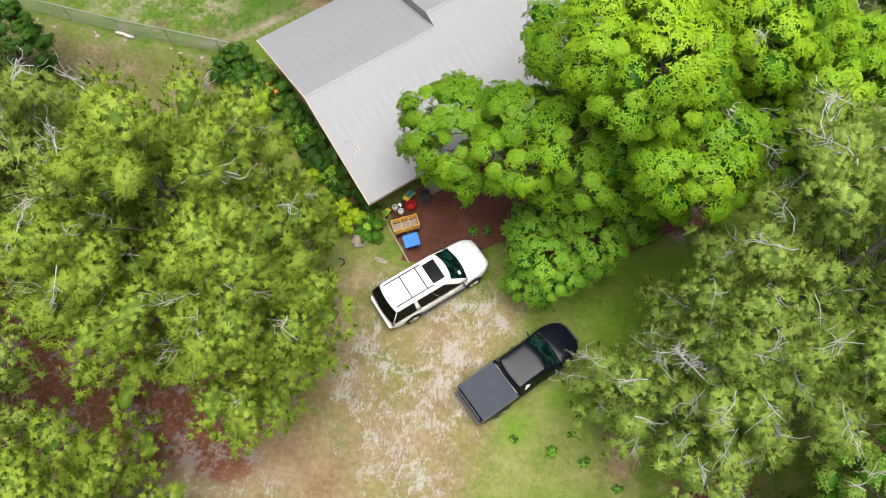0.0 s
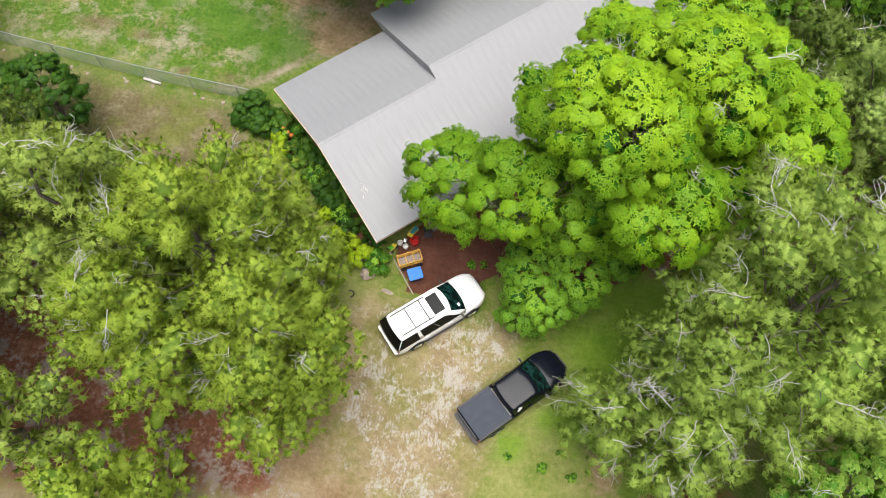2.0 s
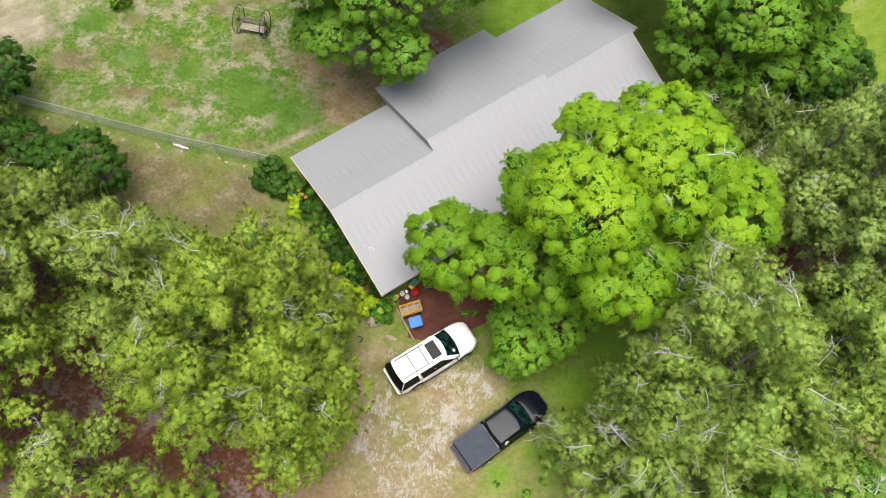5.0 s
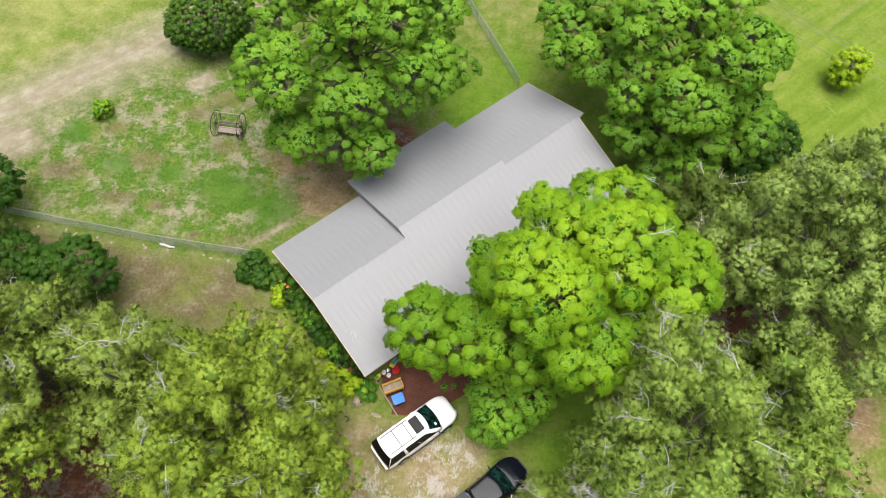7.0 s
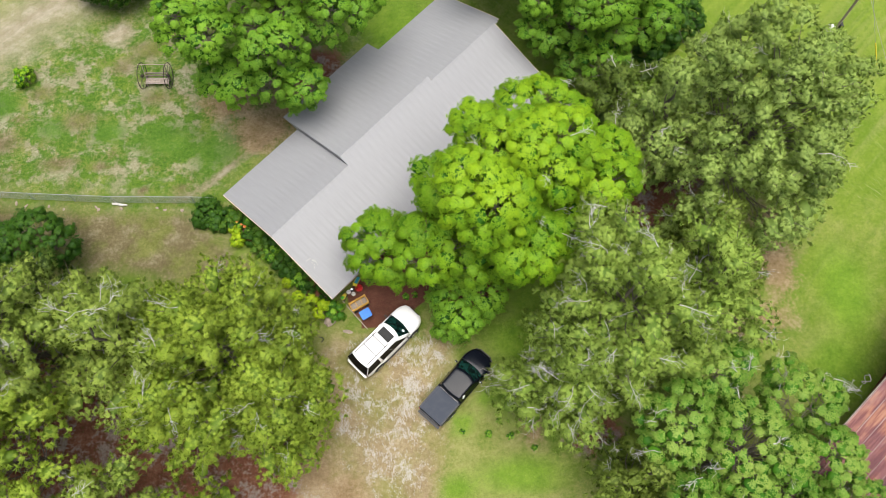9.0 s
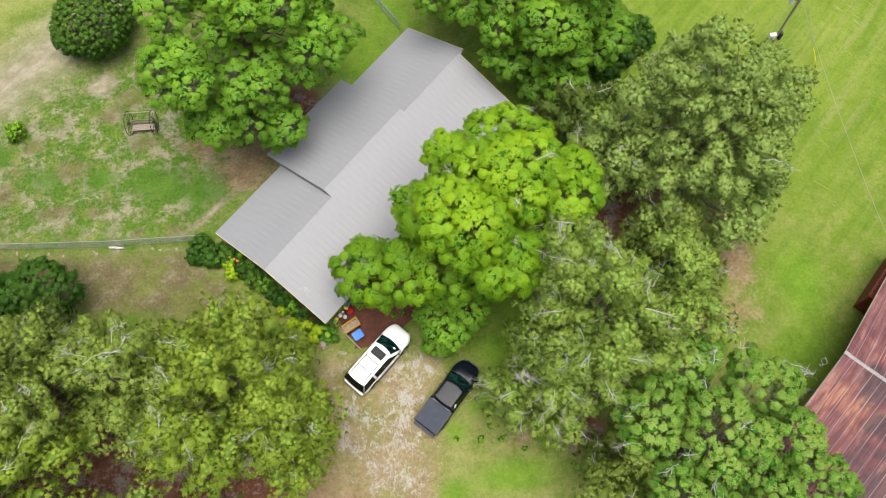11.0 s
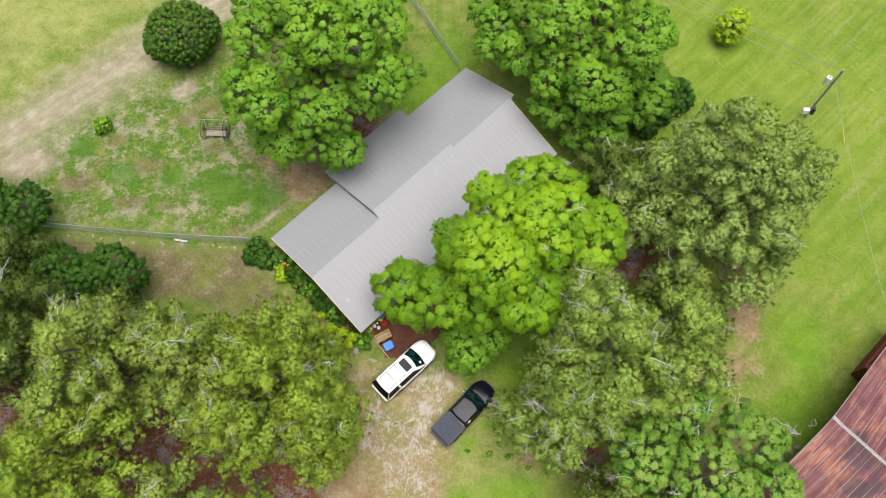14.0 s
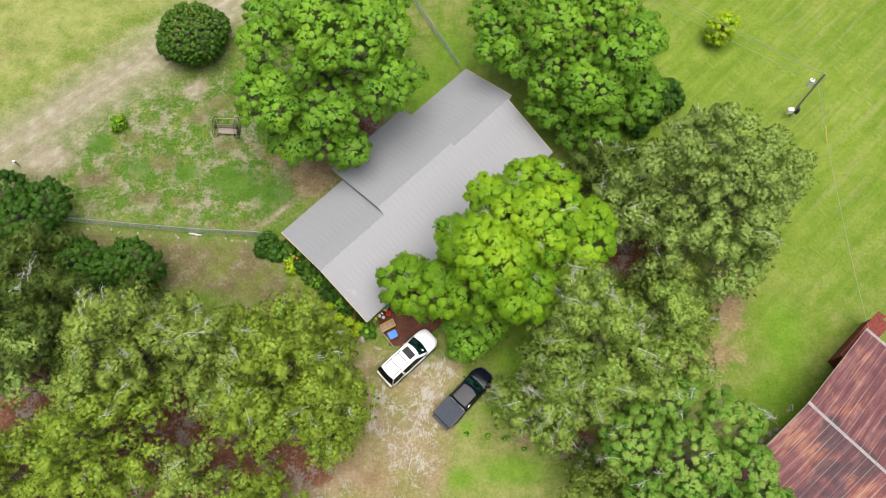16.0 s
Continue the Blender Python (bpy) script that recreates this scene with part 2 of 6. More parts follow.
def dome_points(rng, centres, count, low=-0.3, jitter=0.35):
    """Directions spread evenly over the upper part of a dome, count for each centre, each dome turned at random."""
    k = (np.arange(count) + 0.5) / count
    z = 1 - k * (1 - low)
    turn = rng.uniform(0, 6.28, len(centres))[:, None] + np.arange(count)[None] * 2.39996
    flat = np.sqrt(1 - z * z)[None]
    d = np.stack([flat * np.cos(turn), flat * np.sin(turn), np.broadcast_to(z, turn.shape)], 2).reshape(-1, 3)
    d = d + rng.normal(size=d.shape) * jitter / math.sqrt(count) * 2
    return d / np.linalg.norm(d, axis=1)[:, None]


def inner_mass(rng, centres, reach, out, k=7):
    """Ragged inner foliage behind the outer leaves: a shallow uneven cap for each centre; reach (n, 3) along out, across and up."""
    n = len(centres)
    side = np.stack([-out[:, 1], out[:, 0], np.zeros(n)], 1)
    an = np.arange(k) * 6.283 / k
    vs, ns = [], []
    for across, high in ((1.0, -0.1), (0.74, 0.62), (0.3, 0.94)):
        turn = an[None] + rng.normal(size=(n, k)) * 0.12
        rag = rng.uniform(0.8, 1.1, (n, k)) * across
        x, y = rag * np.cos(turn), rag * np.sin(turn)
        vs.append(centres[:, None] + out[:, None] * (x * reach[:, :1])[..., None] + side[:, None] * (y * reach[:, 1:2])[..., None] + np.array((0, 0, 1.0)) * (high * reach[:, 2:3] * rng.uniform(0.85, 1.05, (n, k)))[..., None])
        ns.append(out[:, None] * x[..., None] + side[:, None] * y[..., None] + np.array((0, 0, 1.0)) * (high + 0.25))
    v, nv = np.concatenate(vs, 1), np.concatenate(ns, 1)
    i, j = np.arange(k), (np.arange(k) + 1) % k
    one = [np.stack([a + i, a + j, b + j], 1) for a, b in ((0, k), (k, 2 * k))] + [np.stack([a + i, b + j, b + i], 1) for a, b in ((0, k), (k, 2 * k))]
    one += [np.stack([np.full(k - 2, 2 * k), 2 * k + np.arange(1, k - 1), 2 * k + np.arange(2, k)], 1)]
    one = np.concatenate(one)
    f = (one[None] + (np.arange(n) * 3 * k)[:, None, None]).reshape(-1, 3)
    nv = nv.reshape(-1, 3)
    return v.reshape(-1, 3), f, nv / np.linalg.norm(nv, axis=1)[:, None], 3 * k


def tufts(rng, boughs, axes, pom, needles, reach):
    """Pine boughs: lumpy domes (centre, three radii along axes) covered with small round pom-poms of short needles."""
    c, o, rad = boughs[:, :3], axes, boughs[:, 3:6]
    nb = len(c)
    d = dome_points(rng, c, pom, -0.2)
    nt = nb * pom
    ph = np.repeat(rng.uniform(0, 6.28, (nb, 2)), pom, 0)
    lump = 1 + 0.26 * np.sin(d[:, 0] * 4.6 + ph[:, 0]) * np.sin(d[:, 1] * 4.6 + ph[:, 1]) + 0.1 * np.sin(d[:, 0] * 9 + ph[:, 1])
    lump *= rng.uniform(0.78, 1.14, nt)
    R = np.repeat(rad, pom, 0)
    out = np.repeat(o, pom, 0)
    side = np.stack([-out[:, 1], out[:, 0], np.zeros(nt)], 1)
    up = np.array((0, 0, 1.0))[None]
    local = d * lump[:, None]
    p = np.repeat(c, pom, 0) + out * (local[:, 0] * R[:, 0])[:, None] + side * (local[:, 1] * R[:, 1])[:, None] + up * (local[:, 2] * R[:, 2])[:, None]
    p[:, 2] -= 0.22 * (local[:, 0] * R[:, 0]).clip(0)
    dome = out * d[:, :1] + side * d[:, 1:2] + up * d[:, 2:3]
    axis = dome * 0.6 + up * 0.55 + rng.normal(size=(nt, 3)) * 0.38
    axis /= np.linalg.norm(axis, axis=1)[:, None]
    ball = reach * rng.uniform(0.7, 1.3, nt)
    # each pom-pom: a soft bud, broad below and rounded at the top, with thin needles standing out of it
    k = 5
    ring = np.arange(k) * 6.283 / k
    u = np.cross(axis, np.array((0.3, 1.0, 0.1)))
    u /= np.linalg.norm(u, axis=1)[:, None]
    w = np.cross(axis, u)
    spin = rng.uniform(0, 6.28, nt)[:, None] + ring[None]
    along = u[:, None] * np.cos(spin)[..., None] + w[:, None] * np.sin(spin)[..., None]
    B = ball[:, None, None]
    ragged = rng.uniform(0.55, 1.35, (nt, k))[..., None]
    low = p[:, None] + along * B * 0.5 * ragged - axis[:, None] * B * 0.25
    top = (p + axis * (ball * 0.5)[:, None])[:, None]
    body = np.concatenate([low, top], 1).reshape(-1, 3)
    i, j = np.arange(k), (np.arange(k) + 1) % k
    one = np.stack([i, j, np.full(k, k)], 1)
    body_f = (one[None] + (np.arange(nt) * (k + 1))[:, None, None]).reshape(-1, 3)
    ax3, dome3 = axis[:, None], dome[:, None]
    body_n = np.concatenate([along * 0.4 + dome3, ax3 * 0.5 + dome3], 1).reshape(-1, 3)
    body_t = np.zeros(nt * (k + 1))
    n = nt * needles
    ax = np.repeat(axis, needles, 0)
    turn = (np.tile(np.arange(needles) * 2.4, nt) + np.repeat(rng.uniform(0, 6.28, nt), needles))[:, None]
    rise = rng.uniform(-0.3, 1.4, n)[:, None]
    across = np.repeat(u, needles, 0) * np.cos(turn) + np.repeat(w, needles, 0) * np.sin(turn)
    ray = across * np.cos(rise) + ax * np.sin(rise)
    size = np.repeat(ball, needles)[:, None]
    wide = (np.repeat(w, needles, 0) * np.cos(turn) - np.repeat(u, needles, 0) * np.sin(turn)) * size * min(0.12, 1.9 / needles)
    root = np.repeat(p, needles, 0) + ray * size * 0.25
    tip = root + ray * size * rng.uniform(0.55, 1.2, n)[:, None]
    fringe = np.stack([root + wide, tip, root - wide], 1).reshape(-1, 3)
    fringe_f = np.arange(n * 3).reshape(n, 3)
    soft = np.repeat(ray * 0.4 + ax * 0.3 + np.repeat(dome, needles, 0), 3, 0)
    v = np.concatenate([body, fringe])
    f = np.concatenate([body_f, fringe_f + len(body)])
    soft = np.concatenate([body_n, soft])
    soft /= np.linalg.norm(soft, axis=1)[:, None]
    face = np.cross(v[f[:, 1]] - v[f[:, 0]], v[f[:, 2]] - v[f[:, 0]])
    turn = (face * soft[f].sum(1)).sum(1) < 0
    f[turn] = f[turn][:, ::-1]
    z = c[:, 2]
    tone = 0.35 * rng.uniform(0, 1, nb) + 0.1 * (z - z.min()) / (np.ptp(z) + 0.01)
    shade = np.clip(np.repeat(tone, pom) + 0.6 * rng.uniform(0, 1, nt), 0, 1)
    # caps behind the pom-poms are coloured dark to paint the shade between them
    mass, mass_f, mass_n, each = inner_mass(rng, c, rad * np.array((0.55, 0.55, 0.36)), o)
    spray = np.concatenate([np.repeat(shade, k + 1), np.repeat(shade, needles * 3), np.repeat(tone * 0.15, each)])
    point = np.concatenate([body_t, np.tile(np.array((0.15, 1.0, 0.15)), n), np.zeros(len(mass))])
    return np.concatenate([v, mass]), np.concatenate([f, mass_f + len(v)]), spray, point, np.concatenate([soft, mass_n])


def limb_line(rng, a, b, r0, r1, bend=0.12, steps=5):
    a, b = Vector(a), Vector(b)
    L = (b - a).length
    pts, rad = [], []
    off = Vector(rng.normal(size=3)) * L * bend
    for i in range(steps + 1):
        t = i / steps
        pts.append(a.lerp(b, t) + off * math.sin(t * math.pi) + Vector(rng.normal(size=3)) * L * 0.015 * (0 < i < steps))
        rad.append(r0 + (r1 - r0) * t)
    return pts, rad


def dead_twigs(rng, ends, count, parent):
    """Bare grey twigs among the sprays, as one part."""
    twigs = []
    for i in rng.choice(len(ends), min(count, len(ends)), replace=False):
        c = Vector(ends[i])
        o = Vector((c.x, c.y, 0)).normalized() * 0.7 + Vector(rng.normal(size=3)) * 0.5
        o.z = abs(o.z) * 0.15
        tip, root = c + o * rng.uniform(0.4, 0.9) + Vector((0, 0, 0.6)), c - o * rng.uniform(0.1, 0.5) + Vector((0, 0, 0.35))
        twigs.append(limb_line(rng, root, tip, 0.026, 0.01, 0.08, 6))
        for k in range(rng.integers(6, 13)):
            s = root.lerp(tip, rng.uniform(0.35, 1.0))
            e = s + Vector(rng.normal(size=3)) * 0.22 + o * 0.22 + Vector((0, 0, 0.1))
            twigs.append(limb_line(rng, s, e, 0.014, 0.007, 0.18, 3))
            if rng.uniform() < 0.5:
                twigs.append(limb_line(rng, e, e + Vector(rng.normal(size=3)) * 0.14 + o * 0.08, 0.009, 0.006, 0.1, 2))
    ob = part_mesh("dead_branch", tubes_mesh("dead_branch", twigs, M_TWIG, 3), parent, "bare grey-white dead twigs")
    return tagged(ob, kind="stuff")


def billows(seed, lobes, gap, r):
    """Small round lobes set over the skin of large ones, with gaps between."""
    rng = np.random.default_rng(seed)
    p, d = spread(rng, lobes, gap, -0.1)
    size = r * rng.uniform(0.75, 1.2, len(p))
    core = [(x, y, z - 0.55 * b, a * 0.66, b * 0.66) for x, y, z, a, b in lobes]
    return [(*(p[i] - d[i] * size[i] * 0.8), size[i], size[i] * 0.9) for i in range(len(p))] + core


def tree(seed, base, lobes, leaf, label, category="tree", name="tree", gap=1.35, count=190, radius=1.0, length=0.3, width=0.16,
         trunk=0.3, dead=0, group="", low=-0.3, flat=0.75, lobe=0.86, billow=0.4):
    """A broadleaf tree: tapered trunk, limbs to each lobe, and a crown of leafy sprays over the lobes."""
    rng = np.random.default_rng(seed)
    t = thing(name, label, category, group, at=pose(*base))
    b = np.array(base)
    local = [(x - b[0], y - b[1], z - b[2], r * lobe, rz * lobe) for x, y, z, r, rz in lobes]
    cs, outs = spread(rng, local, gap, low)
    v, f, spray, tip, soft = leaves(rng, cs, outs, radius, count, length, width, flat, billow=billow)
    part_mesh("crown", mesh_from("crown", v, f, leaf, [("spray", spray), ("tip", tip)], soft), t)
    top = max(local, key=lambda q: q[2] + q[4])
    head = Vector((top[0] * 0.7, top[1] * 0.7, (top[2] + top[4] * 0.2)))
    stem = limb_line(rng, (0, 0, -0.2), head, trunk, trunk * 0.25, 0.03, 8)
    lines = [stem]
    for q in local:
        s = Vector(stem[0][0]).lerp(head, min(0.9, max(0.3, (q[2] - q[4] * 0.6) / max(head.z, 0.1) * 0.85)))
        lines.append(limb_line(rng, s, (q[0], q[1], q[2]), trunk * 0.18, trunk * 0.05, 0.1))
    for c in cs:
        q = min(local, key=lambda q: (q[0] - c[0]) ** 2 + (q[1] - c[1]) ** 2 + (q[2] - c[2]) ** 2)
        lines.append(limb_line(rng, (q[0], q[1], q[2] - 0.1 * q[4]), c, trunk * 0.03 + 0.012, 0.008, 0.1, 3))
    part_mesh("trunk", tubes_mesh("trunk", lines, M_BARK, 5), t)
    if dead:
        dead_twigs(rng, cs, dead, t)
    return t


PINES = "tall pines round the yard"


def pine_tree(seed, x, y, top, r, leaf=None, dead=6, label="tall pine with tufted yellow-green needles", droop=0.42, name="pine_tree", group=PINES,
              gap=1.0, puff=0.84, pom=84, needles=21, reach=0.165, limb=2.9, layers=((1.0, 0.0), (0.75, 1.7), (0.35, 3.8))):
    """A pine: a straight trunk, and branches that end in lumpy boughs of needle pom-poms up to the rounded top."""
    rng = np.random.default_rng(seed * 7 + 1)
    t = thing(name, label, "tree", group, at=pose(x, y, 0))
    ph = rng.uniform(0, 6.28, 4)
    boughs, axes, first = [], [], 0
    arms = []
    for k in range(300):
        a, q = rng.uniform(0, 2 * math.pi), math.sqrt(rng.uniform(0, 1)) * r * 0.9
        p = (q * math.cos(a), q * math.sin(a), rng.normal() * 0.8)
        if all(math.hypot(p[0] - b[0], p[1] - b[1]) > limb for b in arms):
            arms.append(p)
    arms = np.array(arms)
    for layer, (share, drop) in enumerate(layers):
        placed = []
        first = first or (len(boughs) if layer else 0)
        for k in range(700):
            a, q = rng.uniform(0, 2 * math.pi), math.sqrt(rng.uniform(0, 1)) * (0.97 + 0.03 * layer)
            rim = r * (0.93 + 0.10 * math.sin(2 * a + ph[0]) + 0.09 * math.sin(3 * a + ph[1]) + 0.09 * math.sin(5 * a + ph[2]))
            px, py = rim * q * math.cos(a), rim * q * math.sin(a)
            if all(math.hypot(px - b[0], py - b[1]) > gap for b in placed):
                placed.append((px, py))
                away = np.hypot(arms[:, 0] - px, arms[:, 1] - py)
                near = int(away.argmin())
                off = away[near] / limb
                z = top - 0.8 - top * droop * q ** 1.7 - drop + arms[near, 2] + 0.5 - 4.4 * off * off + rng.normal() * 0.22
                if rng.uniform() < share and z > 1.2 and (layer or off < 0.6):
                    s = puff * rng.uniform(0.55, 1.2)
                    long = rng.uniform(1.15, 1.7)
                    boughs.append((px, py, z, s * long, s * 0.85, s * 0.62))
                    an = a + rng.normal() * 0.35
                    axes.append((math.cos(an), math.sin(an), 0.0))
    boughs.insert(0, (0.2, 0.1, top - 0.5, puff * 1.1, puff, puff * 0.8))
    axes.insert(0, (1.0, 0.0, 0.0))
    first += 1
    boughs, axes = np.array(boughs), np.array(axes)
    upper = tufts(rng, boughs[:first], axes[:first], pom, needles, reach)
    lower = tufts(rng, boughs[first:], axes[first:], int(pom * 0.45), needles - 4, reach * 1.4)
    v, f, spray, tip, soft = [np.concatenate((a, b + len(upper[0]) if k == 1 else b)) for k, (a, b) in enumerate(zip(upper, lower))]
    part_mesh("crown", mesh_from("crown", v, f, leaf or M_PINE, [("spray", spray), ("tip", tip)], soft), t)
    lines = [limb_line(rng, (0, 0, -0.2), (0, 0, top - 1.0), 0.27, 0.06, 0.012, 9)]
    for c, o in zip(boughs, axes):
        z0 = max(1.5, c[2] - 0.75 * math.hypot(c[0], c[1]) - 1.2)
        end = c[:3] - np.array((0, 0, 0.15))
        lines.append(limb_line(rng, (0, 0, min(z0, top - 1.4)), end, 0.04, 0.016, 0.06, 4))
        for k in range(5):
            tip = end + rng.normal(size=3) * 0.4 * c[3] + o * 0.4
            lines.append(limb_line(rng, end, tip, 0.018, 0.008, 0.1, 2))
    part_mesh("trunk", tubes_mesh("trunk", lines, M_BARK, 5), t)
    if dead:
        dead_twigs(rng, boughs[:, :3] + np.array((0, 0, 0.25)), dead, t)
    return t


# ---- ground ----
def poly_mask(px, py, poly, soft):
    """1 inside a polygon, falling to 0 over soft metres either side of its edge."""
    dist = np.full(px.shape, 1e9)
    inside = np.zeros(px.shape, bool)
    for (x0, y0), (x1, y1) in zip(poly, poly[1:] + poly[:1]):
        ex, ey = x1 - x0, y1 - y0
        t = np.clip(((px - x0) * ex + (py - y0) * ey) / (ex * ex + ey * ey), 0, 1)
        dist = np.minimum(dist, np.hypot(px - x0 - t * ex, py - y0 - t * ey))
        inside ^= ((y0 > py) != (y1 > py)) & (px < x0 + (py - y0) * ex / (ey if ey else 1e-9))
    return np.clip(0.5 + np.where(inside, dist, -dist) / (2 * soft), 0, 1)


def line_mask(px, py, line, half, soft):
    dist = np.full(px.shape, 1e9)
    for (x0, y0), (x1, y1) in zip(line, line[1:]):
        ex, ey = x1 - x0, y1 - y0
        t = np.clip(((px - x0) * ex + (py - y0) * ey) / (ex * ex + ey * ey), 0, 1)
        dist = np.minimum(dist, np.hypot(px - x0 - t * ex, py - y0 - t * ey))
    return np.clip(0.5 + (half - dist) / (2 * soft), 0, 1)


def blob_mask(px, py, blobs):
    """Soft round patches (x, y, rx, ry)."""
    out = np.zeros(px.shape)
    for x, y, rx, ry in blobs:
        out = np.maximum(out, np.clip(1.05 - 0.55 * np.hypot((px - x) / rx, (py - y) / ry), 0, 1))
    return out


GRAVEL = [(-6.0, 12.6), (-4.6, 12.4), (-2.2, 11.6), (0.6, 12.6), (2.0, 11.4), (1.5, 9.6), (0.2, 7.6), (1.2, 6.0), (1.0, 4.2), (0.0, 1.0), (-2.0, -3.0), (-14.0, -4.0), (-13.0, 1.6), (-10.4, 4.2), (-8.4, 6.8), (-7.6, 10.0), (-7.4, 12.0)]
DRIVE = [(-6.0, 5.0), (-12.0, 1.5), (-20.0, -0.5), (-32.0, -1.0), (-60.0, 4.0)]
RED = [(-5.6, 15.0), (-3.8, 17.2), (2.5, 22.5), (8.0, 21.0), (8.8, 16.8), (5.6, 14.6), (3.6, 12.6), (2.4, 12.8), (0.2, 14.6), (-1.0, 13.6), (-3.9, 12.7)]
STRAW = [(-9.0, 3.0), (-8.0, 8.0), (-10.0, 13.0), (-17.0, 13.0), (-22.0, 12.0), (-30.0, 16.0), (-48.0, 14.0), (-48.0, 4.0), (-30.0, 0.0), (-14.0, 0.0)]
TRACK = [(-80.0, 12.0), (-41.0, 32.0), (-33.8, 37.4), (-27.6, 42.3), (-20.0, 48.6), (-2.0, 66.0), (20.0, 95.0)]
BARE = [(-34.0, 24.6), (-26.0, 23.4), (-16.5, 22.6), (-13.4, 19.8), (-12.2, 17.0), (-15.0, 16.0), (-20.0, 17.6), (-26.0, 18.6), (-34.0, 20.0)]
PATHWAY = [(-16.4, 23.7), (-13.9, 25.7), (-11.7, 27.3), (-9.8, 29.0)]
ax = np.concatenate([-np.geomspace(900, 62, 14), np.arange(-60, 60.01, 0.7), np.geomspace(62, 900, 14)])
gx, gy = np.meshgrid(ax, ax + 20)
nx = len(ax)
gz = 0.05 * np.sin(gx * 0.31 + 1.0) * np.sin(gy * 0.27) * (np.abs(gx) < 60) * 0.4
X, Y = gx.ravel(), gy.ravel()
